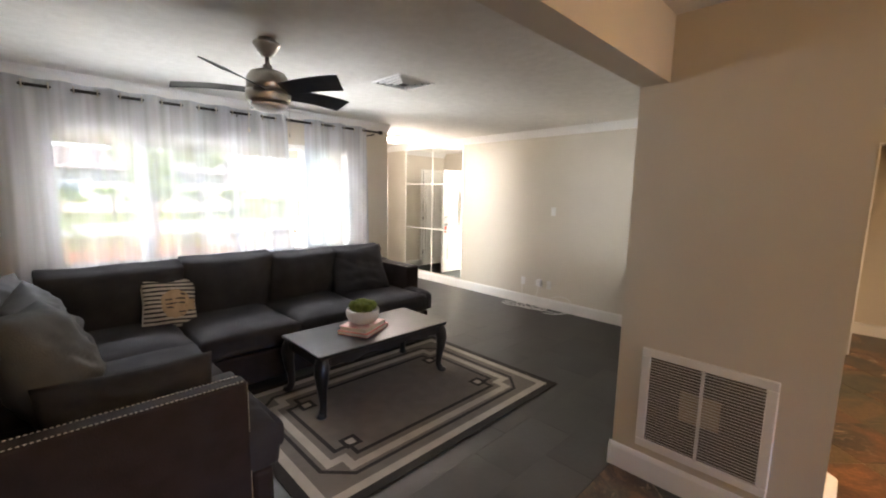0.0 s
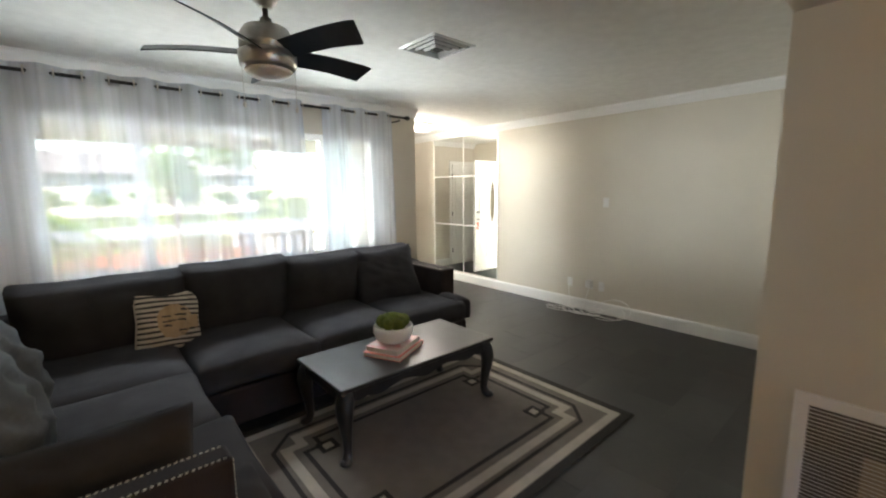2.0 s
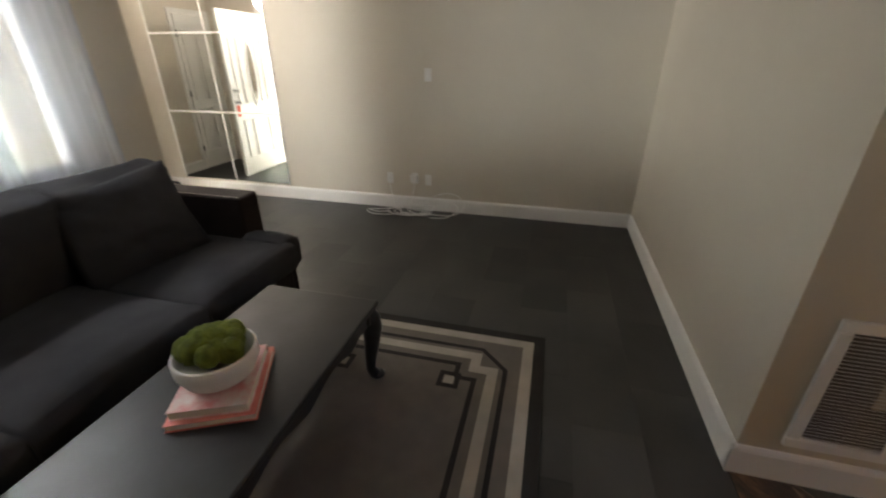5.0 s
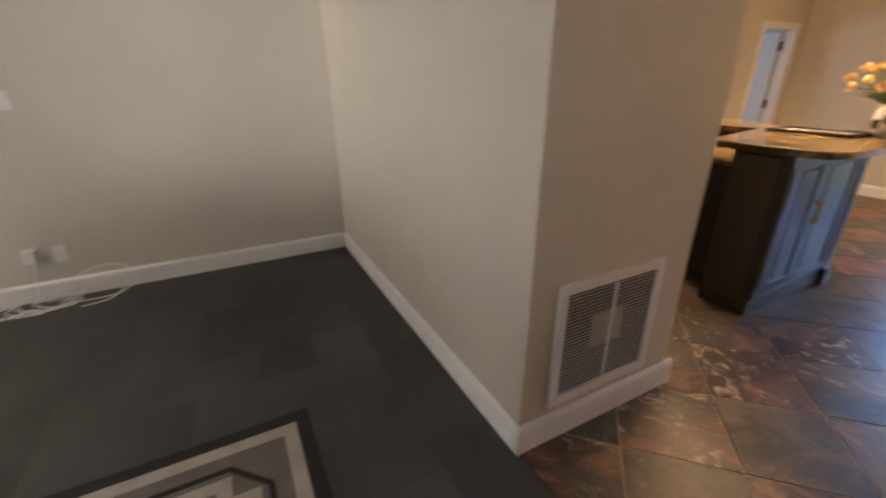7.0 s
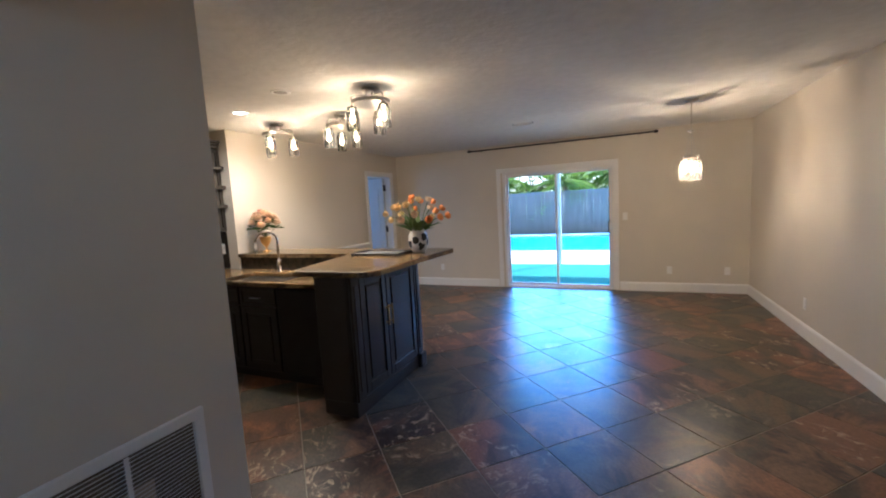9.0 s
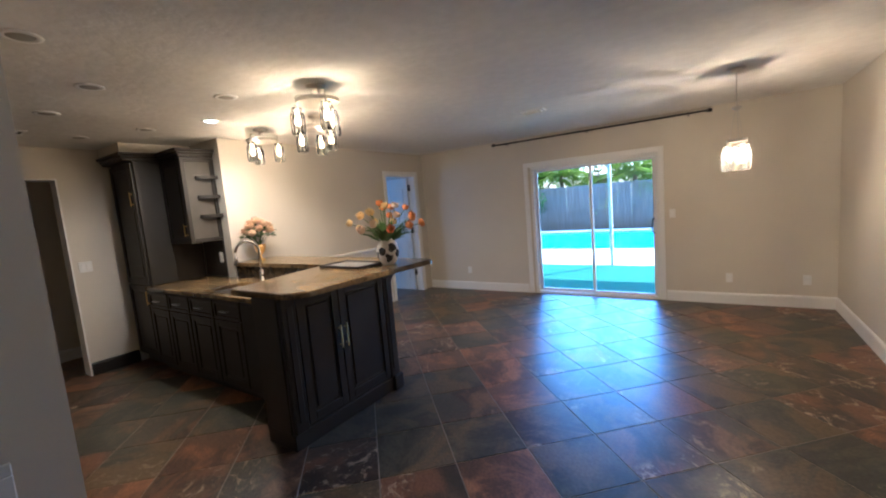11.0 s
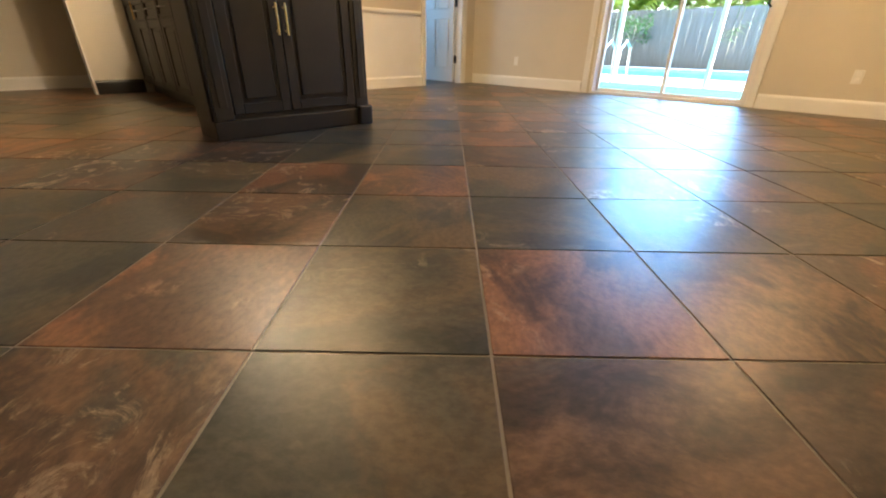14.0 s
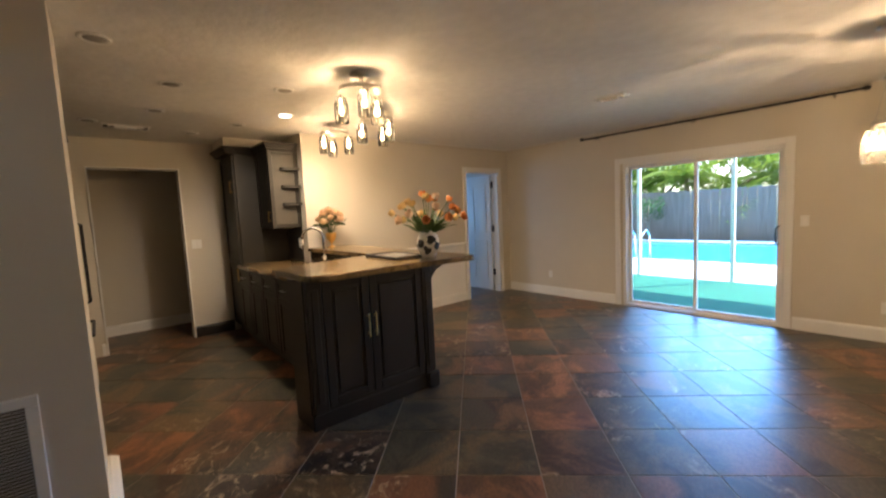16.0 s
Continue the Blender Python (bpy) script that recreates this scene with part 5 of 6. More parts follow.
# peninsula end cabinet with two doors under the raised bar
PX, PN, PS = 2.665, -0.80, -1.86
pen = thing("peninsula_cabinet", "espresso black peninsula cabinet with two raised panel doors", "cabinet")
part("body", box(PX, 2.97, PS, PN, 0.10, 1.058, 0.003), BLACKCAB, pen)
part("plinth", box(PX - 0.012, 2.955, PS + 0.02, PN + 0.012, 0.0, 0.115, 0.008, 2), BLACKCAB, pen)
part("plinth_block", box(PX - 0.045, PX + 0.10, PS - 0.02, PS + 0.09, 0.0, 0.135, 0.012, 2), BLACKCAB, pen)
for y0, y1 in ((PS, PS + 0.105), (PN - 0.105, PN)):
    bmx = box(PX - 0.022, PX - 0.001, y0, y1, 0.115, 1.045, 0.005)
    boxed(bmx, PX - 0.030, PX - 0.020, y0 + 0.028, y1 - 0.028, 0.19, 0.98, 0.004)
    part("pilaster", bmx, BLACKCAB, pen)
mid = (PS + PN) / 2 + 0.06
for a, b, hy in ((PS + 0.11, mid - 0.003, mid - 0.028), (mid + 0.003, PN - 0.11, mid + 0.028)):
    d = shaker(pen, a, b, 0.145, 1.03, PX, "w")
    bar_pull(d, (PX - 0.02, hy, 0.66), 0.17)
prof = [(0.0, 0.0), (0.0, -0.20), (-0.03, -0.20), (-0.055, -0.14), (-0.10, -0.09), (-0.17, -0.06), (-0.20, -0.045), (-0.20, 0.0)]
part("corbel", extruded([(PS + p, 1.058 + z) for p, z in prof], PX + 0.04, PX + 0.11, "x"), BLACKCAB, pen, "carved black corbel under the bar overhang")
part("end_panel", box(PX + 0.02, 2.955, PN, PN + 0.014, 0.11, 1.04, 0.004), BLACKCAB, pen)

# raised bar: end cap and the run back to the wall
solid("bar_wall", box(2.972, 4.838, -1.88, -1.765, 0.0, 1.058), BLACKCAB, "black knee wall carrying the raised bar", "knee wall")
solid("bar_backsplash", box(2.972, 4.836, -1.7645, -1.745, 0.932, 1.057, 0.002), SPLASH, "dark granite riser behind the sink", "backsplash", kind="")
outline = [(2.42, -0.86), (2.40, -1.5), (2.36, -2.06), (2.375, -2.105), (2.42, -2.125), (3.2, -2.16), (4.838, -2.21), (4.838, -1.72), (3.32, -1.72), (3.28, -1.69), (3.14, -0.80), (3.10, -0.735), (2.54, -0.735), (2.47, -0.765)]
bar = thing("breakfast_bar", "polished gold and brown granite raised bar top", "countertop")
part("slab", prism(outline, 1.060, 1.100, bevel=0.012, seg=3), GRANITE, bar)

# sink run below the bar
sink_run = thing("sink_cabinet", "espresso black sink base cabinet run", "cabinet")
part("body", box(2.972, 5.46, -1.745, -1.10, 0.10, 0.888, 0.003), BLACKCAB, sink_run)
part("toe_kick", box(2.972, 5.46, -1.74, -1.16, 0.0, 0.10), BLACKBASE, sink_run)
for i, (a, b) in enumerate(((5.02, 5.45), (4.57, 5.00), (4.12, 4.55), (3.67, 4.10))):
    dr = shaker(sink_run, a, b, 0.71, 0.875, -1.10, "n", "drawer", False, rail=0.03)
    bar_pull(dr, ((a + b) / 2, -1.08, 0.79), 0.12, STEEL, (0, 1, 0), False)
    shaker(sink_run, a, b, 0.115, 0.70, -1.10, "n")
dw = thing("dishwasher", "stainless steel dishwasher under the sink counter", "dishwasher")
part("door", box(3.035, 3.64, -1.10, -1.072, 0.11, 0.875, 0.004), BLACKMETAL, dw)
part("edge_strip", box(2.99, 3.03, -1.10, -1.060, 0.05, 0.88, 0.003), STEEL, dw, "pale steel edge strip")
ctr = thing("sink_counter", "polished gold and brown granite sink counter", "countertop")
SX0, SX1, SY0, SY1 = 3.62, 4.40, -1.53, -1.14
for a in ((2.972, SX0, -1.745, -1.065), (SX1, 5.462, -1.745, -1.065), (SX0, SX1, -1.745, SY0), (SX0, SX1, SY1, -1.065)):
    part("slab", box(*a, 0.892, 0.93, 0.003), GRANITE, ctr)
snk = thing("sink", "stainless undermount kitchen sink", "sink")
bmx = box(SX0 - 0.01, SX1 + 0.01, SY0 - 0.01, SY1 + 0.01, 0.70, 0.712)
for a in ((SX0 - 0.012, SX0, SY0, SY1), (SX1, SX1 + 0.012, SY0, SY1), (SX0, SX1, SY0 - 0.012, SY0), (SX0, SX1, SY1, SY1 + 0.012)):
    boxed(bmx, *a, 0.712, 0.8915)
part("basin", bmx, STEEL, snk)
part("drain", lathe([(0.0, 0.714), (0.04, 0.714), (0.045, 0.712)], 20, at=(4.0, -1.34, 0)), CHROME, snk)
fc = thing("faucet", "chrome gooseneck pull-down kitchen faucet", "faucet", (4.11, -1.60, 0.93), -28)
part("base", lathe([(0.0, 0.0), (0.030, 0.0), (0.030, 0.008), (0.024, 0.014), (0.023, 0.12), (0.019, 0.125), (0.0, 0.126)], 20), CHROME, fc, smooth=True)
neck = [(0, 0, 0.12), (0, 0, 0.32)] + [(0.055 * 0, 0.105 - 0.105 * math.cos(a), 0.32 + 0.105 * math.sin(a)) for a in np.linspace(0.15, math.pi * 0.98, 14)]
part("spout", tube(neck, 0.0125, 12), CHROME, fc, smooth=True)
part("spray_head", tube([(0, 0.21, 0.315), (0, 0.212, 0.25), (0, 0.213, 0.215)], 0.017, 12, taper=(0.014, 0.018, 0.019)), CHROME, fc, smooth=True)
part("lever", tube([(-0.02, 0, 0.07), (-0.05, 0.01, 0.085), (-0.115, 0.02, 0.125)], 0.008, 8, taper=(0.013, 0.008, 0.006)), CHROME, fc, smooth=True)

# tall pantry, glazed wall cabinet
pan = thing("pantry_cabinet", "tall espresso black pantry cabinet with crown", "cabinet")
part("body", box(5.466, 6.045, -1.725, -1.13, 0.10, 2.28, 0.003), BLACKCAB, pan)
part("toe_kick", box(5.49, 6.04, -1.72, -1.19, 0.0, 0.10), BLACKBASE, pan)
for z0, z1, hz in ((0.95, 2.26, 1.88), (0.12, 0.93, 0.80)):
    d = shaker(pan, 5.475, 6.04, z0, z1, -1.13, "n")
    bar_pull(d, (5.51, -1.11, hz), 0.15, BRASS, (0, 1, 0))
part("side_panel", box(5.452, 5.4655, -1.40, -1.135, 0.935, 2.27, 0.003), BLACKCAB, pan)


def crown(parent, x0, x1, y0, y1, z, back=True):
    """A stepped crown round the -x and +y sides."""
    bmx = bmesh.new()
    for o, h0, h1 in ((0.012, 0.0, 0.03), (0.030, 0.03, 0.055), (0.055, 0.055, 0.085)):
        boxed(bmx, x0 - o, x1, y0, y1 + o, z + h0, z + h1 - 0.0005, 0.006)
    part("crown", bmx, BLACKCAB, parent)


crown(pan, 5.466, 6.045, -1.725, -1.06, 2.28)
wc = thing("wall_cabinet", "espresso black wall cabinet with small end shelves", "cabinet")
bmx = box(4.99, 5.4515, -1.728, -1.71, 1.36, 2.27)
boxed(bmx, 4.99, 5.4515, -1.71, -1.40, 1.36, 1.385)
boxed(bmx, 4.99, 5.4515, -1.71, -1.40, 2.245, 2.27)
boxed(bmx, 5.0, 5.02, -1.71, -1.40, 1.385, 2.245)
boxed(bmx, 5.43, 5.4515, -1.71, -1.40, 1.385, 2.245)
part("body", bmx, BLACKCAB, wc)
d = shaker(wc, 4.99, 5.445, 1.365, 2.265, -1.40, "n", rail=0.055)
bar_pull(d, (5.02, -1.38, 1.50), 0.13, BRASS, (0, 1, 0))
bmx = box(4.972, 4.988, -1.728, -1.685, 1.36, 2.27, 0.003)
boxed(bmx, 4.972, 4.988, -1.425, -1.38, 1.36, 2.27, 0.003)
boxed(bmx, 4.972, 4.988, -1.685, -1.425, 1.36, 1.405, 0.003)
boxed(bmx, 4.972, 4.988, -1.685, -1.425, 2.225, 2.27, 0.003)
part("end_frame", bmx, BLACKCAB, wc)
# the panel's grey is lightened to carry the ceiling light it would reflect
part("end_panel", box(4.990, 4.998, -1.70, -1.41, 1.39, 2.24), material("sheen_grey_end_panel", (0.062, 0.056, 0.047), (0.085, 0.075, 0.062), 3, 0.5, spec=0.3), wc, "end panel with ceiling sheen put into its grey colour")
for z in (1.62, 1.83, 2.04):
    pts = [(4.9715, -1.726), (4.915, -1.726), (4.915, -1.66)] + [(4.9715 - 0.0565 * math.cos(a), -1.66 + 0.15 * math.sin(a)) for a in np.linspace(0.15, math.pi / 2, 8)]
    part("end_shelf", prism(pts, z, z + 0.035), BLACKCAB, wc)
crown(wc, 4.975, 5.40, -1.728, -1.38, 2.275)
part("splash_panel", box(4.985, 5.45, -1.7295, -1.718, 0.935, 1.355), BLACKCAB, wc)
plate("white outlet on the dark splash panel", (5.06, -1.7175, 1.16), 180, "outlet")

# north side of the kitchen, just past the partition: range, refrigerator and cabinets
rg = thing("range", "black and steel kitchen range with a towel on its handle", "range")
part("body", box(3.40, 4.16, 0.30, 0.935, 0.04, 0.91, 0.006), BLACKMETAL, rg)
part("oven_door", box(3.42, 4.14, 0.27, 0.298, 0.20, 0.74, 0.005), BLACKMETAL, rg)
part("handle", tube([(3.46, 0.265, 0.70), (3.46, 0.225, 0.70), (4.10, 0.225, 0.70), (4.10, 0.265, 0.70)], 0.011, 8), STEEL, rg, "steel oven handle")
part("cooktop", box(3.40, 4.16, 0.28, 0.935, 0.911, 0.925, 0.004), BLACKMETAL, rg)
for i in range(5):
    part("knob", lathe([(0.0, 0.0), (0.02, 0.0), (0.018, 0.025), (0.0, 0.027)], 12, m=pose(3.5 + 0.14 * i, 0.298, 0.83, 90)), STEEL, rg)
tw = bmesh.new()
rows = []
for j, (y, z) in enumerate(((0.252, 0.42), (0.247, 0.56), (0.240, 0.69), (0.228, 0.714), (0.212, 0.70), (0.206, 0.55), (0.203, 0.33))):
    rows.append([tw.verts.new((3.78 + 0.036 * i, y + 0.006 * math.sin(i * 1.7) * (1 if j != 3 else 0.2), z)) for i in range(9)])
for a, b in zip(rows, rows[1:]):
    for i in range(8):
        tw.faces.new((a[i], a[i + 1], b[i + 1], b[i]))
towel = tagged(new("dish_towel", mesh_of("dish_towel", tw, LINEN, True)), "cream cotton dish towel hanging on the oven handle", "towel")
sm = towel.modifiers.new("thickness", "SOLIDIFY")
sm.thickness = 0.005
fr = thing("refrigerator", "black stainless refrigerator with long bar handles", "refrigerator")
part("body", box(4.340, 5.240, 0.31, 0.935, 0.02, 1.76, 0.008, 2), BLACKMETAL, fr)
for a, b, z0, z1, hx in ((4.350, 4.785, 0.66, 1.755, 4.750), (4.795, 5.230, 0.66, 1.755, 4.830), (4.350, 5.230, 0.05, 0.645, None)):
    d = part("door", box(a, b, 0.255, 0.305, z0, z1, 0.008, 2), BLACKMETAL, fr)
    if hx:
        part("handle", tube([(hx, 0.255, 0.80), (hx, 0.205, 0.82), (hx, 0.205, 1.50), (hx, 0.255, 1.52)], 0.012, 8), RODMETAL, d, "dark bar handle")
    else:
        part("handle", tube([(4.420, 0.255, 0.58), (4.440, 0.205, 0.58), (5.140, 0.205, 0.58), (5.160, 0.255, 0.58)], 0.012, 8), RODMETAL, d, "dark bar handle")
uc = thing("fridge_cabinet", "espresso black cabinet with crown above the refrigerator", "cabinet")
part("body", box(4.320, 5.260, 0.30, 0.935, 1.80, 2.22, 0.004), BLACKCAB, uc)
for a, b in ((4.330, 4.787), (4.793, 5.250)):
    part("door", box(a, b, 0.278, 0.299, 1.81, 2.21, 0.005), BLACKCAB, uc)
bmx = bmesh.new()
for o, h0, h1 in ((0.012, 0.0, 0.03), (0.030, 0.03, 0.055), (0.055, 0.055, 0.085)):
    boxed(bmx, 4.320 - o, 5.260, 0.28 - o, 0.935, 2.22 + h0, 2.2195 + h1, 0.006)
part("crown", bmx, BLACKCAB, uc)
part("side_panel", box(4.285, 4.318, 0.29, 0.935, 0.0, 2.22, 0.003), BLACKCAB, uc)
part("handle", tube([(4.760, 0.277, 1.84), (4.760, 0.248, 1.85), (4.760, 0.248, 1.97), (4.760, 0.277, 1.98)], 0.006, 8), BRASS, uc, "brass bar handle")
for piece in (rg, towel, fr, uc):
    piece.location.y += 0.10


# ---- things on the counters ----
def flower(bmx, c, r, rng, petals=9):
    for ring, (k, tilt) in enumerate(((petals, 0.35), (petals - 2, 0.9), (4, 1.3))):
        for i in range(k):
            a = 2 * math.pi * i / k + ring * 0.4 + rng.uniform(-0.1, 0.1)
            d = Vector((math.cos(a) * math.cos(tilt), math.sin(a) * math.cos(tilt), math.sin(tilt)))
            s = Vector((-math.sin(a), math.cos(a), 0)) * r * 0.42
            tip = c + d * r
            m = c + d * r * 0.45 + Vector((0, 0, r * 0.10))
            q = c + d * r * 0.85 + Vector((0, 0, r * 0.14))
            bmx.faces.new([bmx.verts.new(v) for v in (c, m - s, q - s * 0.85, tip + Vector((0, 0, r * 0.2)), q + s * 0.85, m + s)])


def stem_leaf(bmx, p, d, l, w):
    s = d.cross(Vector((0, 0, 1))).normalized() * w
    q = p + d * l * 0.5 + Vector((0, 0, l * 0.08))
    bmx.faces.new([bmx.verts.new(v) for v in (p, q - s, p + d * l - Vector((0, 0, l * 0.15)), q + s)])


vase = thing("flower_vase", "white pitcher vase with black blotches and orange tulips", "flower vase", (2.60, -1.81, 1.1005))
part("vase", lathe([(0.0, 0.0), (0.052, 0.0), (0.060, 0.01), (0.084, 0.06), (0.092, 0.115), (0.082, 0.165), (0.064, 0.190), (0.074, 0.215), (0.069, 0.215), (0.057, 0.190), (0.0, 0.18)], 32), CERAMIC, vase, smooth=True)
part("handle", tube([(0.06, -0.03, 0.20), (0.10, -0.052, 0.185), (0.112, -0.058, 0.12), (0.082, -0.042, 0.065)], 0.009, 8), CERAMIC, vase, smooth=True)
rng = np.random.default_rng(17)
for k in range(10):
    bmx = bmesh.new()
    a0, z0 = k * 2.399, 0.045 + 0.0115 * k
    edge = [0.038 * rng.uniform(0.6, 1.25) for _ in range(10)]
    rings = []
    for f in (0.0, 0.5, 1.0):
        ring = []
        for i in range(10):
            t = 2 * math.pi * i / 10
            a, z = a0 + f * edge[i] * math.cos(t) / 0.085, min(0.178, max(0.012, z0 + f * edge[i] * math.sin(t)))
            rad = float(np.interp(z, (0.01, 0.06, 0.115, 0.165, 0.19), (0.060, 0.084, 0.092, 0.082, 0.064))) + 0.0022
            ring.append(bmx.verts.new((rad * math.cos(a), rad * math.sin(a), z)))
        rings.append(ring)
    for p, q in zip(rings, rings[1:]):
        for i in range(10):
            bmx.faces.new((p[i], p[(i + 1) % 10], q[(i + 1) % 10], q[i]))
    bmesh.ops.remove_doubles(bmx, verts=bmx.verts, dist=1e-5)
    part("blotch", bmx, BLACKPRINT, vase)


def cup(bmx, c, d, r, l, rng, petals=6):
    """A tulip head at c opening along d: two whorls of rounded petals."""
    side = d.orthogonal().normalized()
    other = d.cross(side)
    for ring in (0, 1):
        for i in range(petals // 2):
            a0 = 2 * math.pi * (i + 0.5 * ring) / (petals // 2) + rng.uniform(-0.1, 0.1)
            rows = []
            for f, w, q in ((0.0, 0.35, 0.15), (0.25, 0.95, 0.85), (0.55, 1.05, 1.0), (0.82, 0.80, 0.86), (1.0, 0.25, 0.72 + 0.2 * ring)):
                row = []
                for h in (-1, 0, 1):
                    a = a0 + h * w * 0.95
                    rr = r * q * (1.0 + 0.05 * ring)
                    row.append(bmx.verts.new(c + d * l * (f - (0.05 if h and f > 0.6 else 0)) + (side * math.cos(a) + other * math.sin(a)) * rr))
                rows.append(row)
            for p, q in zip(rows, rows[1:]):
                for h in (0, 1):
                    bmx.faces.new((p[h], p[h + 1], q[h + 1], q[h]))


def blade(bmx, p, d, l, w, droop):
    """A long strap leaf from p along d, folded along its middle and bending over."""
    s = d.cross(Vector((0, 0, 1))).normalized()
    rows = []
    for f in np.linspace(0, 1, 6):
        q = p + d * l * f - Vector((0, 0, droop * l * f * f))
        half = w * math.sin(math.pi * (0.18 + 0.82 * f)) ** 0.8 if f < 1 else 0.001
        rows.append([bmx.verts.new(q - s * half + Vector((0, 0, half * 0.5))), bmx.verts.new(q), bmx.verts.new(q + s * half + Vector((0, 0, half * 0.5)))])
    for a, b in zip(rows, rows[1:]):
        for h in (0, 1):
            bmx.faces.new((a[h], a[h + 1], b[h + 1], b[h]))


gb = bmesh.new()
for k in range(24):
    a = k * 2.399 + rng.uniform(-0.3, 0.3)
    f = math.sqrt((k + 0.5) / 24)
    reach, rise = 0.28 * f * rng.uniform(0.8, 1.15), 0.30 - 0.20 * f * f + rng.uniform(-0.03, 0.03)
    base = Vector((0.03 * f * math.cos(a), 0.03 * f * math.sin(a), 0.17))
    tip = Vector((reach * math.cos(a), reach * math.sin(a), 0.17 + rise))
    m = base.lerp(tip, 0.55) + Vector((0, 0, 0.05 * f))
    tube([base, m, tip], 0.0032, 5, gb)
    fb = bmesh.new()
    d = ((tip - m).normalized() + Vector((0, 0, 0.25))).normalized()
    cup(fb, tip, d, rng.uniform(0.026, 0.035), rng.uniform(0.044, 0.055), rng, 8)
    part("tulip", fb, (ORANGEPET, YELLOWPET, ORANGEPET, YELLOWPET, CREAMPET)[k % 5], vase, smooth=True)
for k in range(70):
    a = k * 2.399 + rng.uniform(-0.4, 0.4)
    lean = rng.uniform(0.2, 1.5)
    d = Vector((math.cos(a) * lean, math.sin(a) * lean, 1)).normalized()
    blade(gb, Vector((0.035 * math.cos(a), 0.035 * math.sin(a), 0.175)), d, rng.uniform(0.13, 0.27), rng.uniform(0.015, 0.028), rng.uniform(0.0, 0.35))
part("leaves", gb, FLOWERLEAF, vase, "green stems and blade leaves")
gv = thing("rose_goblet", "brass goblet vase with pink and peach roses", "flower vase", (4.62, -1.93, 1.1005))
part("goblet", lathe([(0.0, 0.0), (0.042, 0.0), (0.040, 0.008), (0.012, 0.02), (0.010, 0.05), (0.022, 0.065), (0.050, 0.10), (0.062, 0.15), (0.064, 0.175), (0.058, 0.175), (0.0, 0.16)], 24), BRASS, gv, smooth=True)
gb = bmesh.new()
for k in range(15):
    a, f = k * 2.399, math.sqrt((k + 0.5) / 15)
    c = Vector((0.15 * f * math.cos(a), 0.15 * f * math.sin(a), 0.22 + 0.20 * (1 - 0.75 * f * f)))
    fb = bmesh.new()
    flower(fb, c, rng.uniform(0.058, 0.078), rng, 12)
    part("rose", fb, PINKPET if k % 5 == 0 else CREAMPET, gv)
    for q in range(5):
        stem_leaf(gb, c - Vector((0, 0, 0.03)), Vector((math.cos(a + q * 1.3), math.sin(a + q * 1.3), rng.uniform(-0.2, 0.7))).normalized(), rng.uniform(0.07, 0.11), 0.02)
    stem_leaf(gb, c - Vector((0, 0, 0.035)), Vector((math.cos(a), math.sin(a), 0.25)).normalized(), 0.085, 0.02)
    tube([(0, 0, 0.16), c - Vector((0, 0, 0.01))], 0.003, 5, gb)
part("leaves", gb, LEAFB, gv, "green rose leaves")
tray = thing("serving_tray", "flat dark framed glass tray lying on the bar", "tray", (2.92, -1.70, 1.1005), -4)
part("plate", box(-0.24, 0.24, -0.13, 0.13, 0.0, 0.010), material("tray_glass", (0.35, 0.36, 0.36), (0.45, 0.45, 0.44), 6, 0.15), tray)
for a in ((-0.26, 0.26, 0.13, 0.15), (-0.26, 0.26, -0.15, -0.13), (-0.26, -0.24, -0.13, 0.13), (0.24, 0.26, -0.13, 0.13)):
    part("rim", box(*a, 0.0, 0.022, 0.003), BLACKMETAL, tray)

# ---- lamps of the kitchen and dining area ----
JAR = [(0.0, 0.0), (0.040, 0.0), (0.050, 0.008), (0.053, 0.03), (0.053, 0.105), (0.046, 0.122), (0.040, 0.128), (0.040, 0.145)]
WARM = (1.0, 0.68, 0.36)


def jar_light(root, at, power, scale=1.0, lid=0.016, glass=JARGLASS):
    """A clear glass jar shade with a glowing bulb, hanging from a metal lid at the height of at."""
    x, y, z = at
    part("lid", lathe([(0.0, 0.035), (0.012, 0.033), (lid * 0.75, 0.020), (lid, 0.012), (lid, 0.004), (0.0, 0.004)], 20, at=(x, y, z - 0.02)), NICKEL, root, smooth=True)
    j = part("jar_shade", lathe([(r * scale, h * 1.3 * scale - 0.195 * scale) for r, h in JAR[1:]], 28, at=(x, y, z)), glass, root, "hammered glass jar shade" if glass is HAMMERED else "clear glass jar shade, its tint streaked to throw rays", smooth=True)
    b = part("bulb", lathe([(0.0, -0.132), (0.012, -0.128), (0.0215, -0.110), (0.020, -0.086), (0.011, -0.052), (0.011, -0.022), (0.0, -0.022)], 16, at=(x, y, z)), BULB, root, "glowing filament bulb", smooth=True)
    b.visible_shadow = False
    m = root.matrix_world @ Vector((x, y, z - 0.090))
    lamp("bulb_light", "POINT", Matrix.Translation(m), power, WARM, 0.006)


def under_fill(at, power):
    """A wide soft fill spot added below the jars to light downwards and out."""
    o = lamp("jar_fill_spot", "SPOT", pose(*at), power, WARM, 0.30)
    o.data.spot_size, o.data.spot_blend = radians(176), 0.55


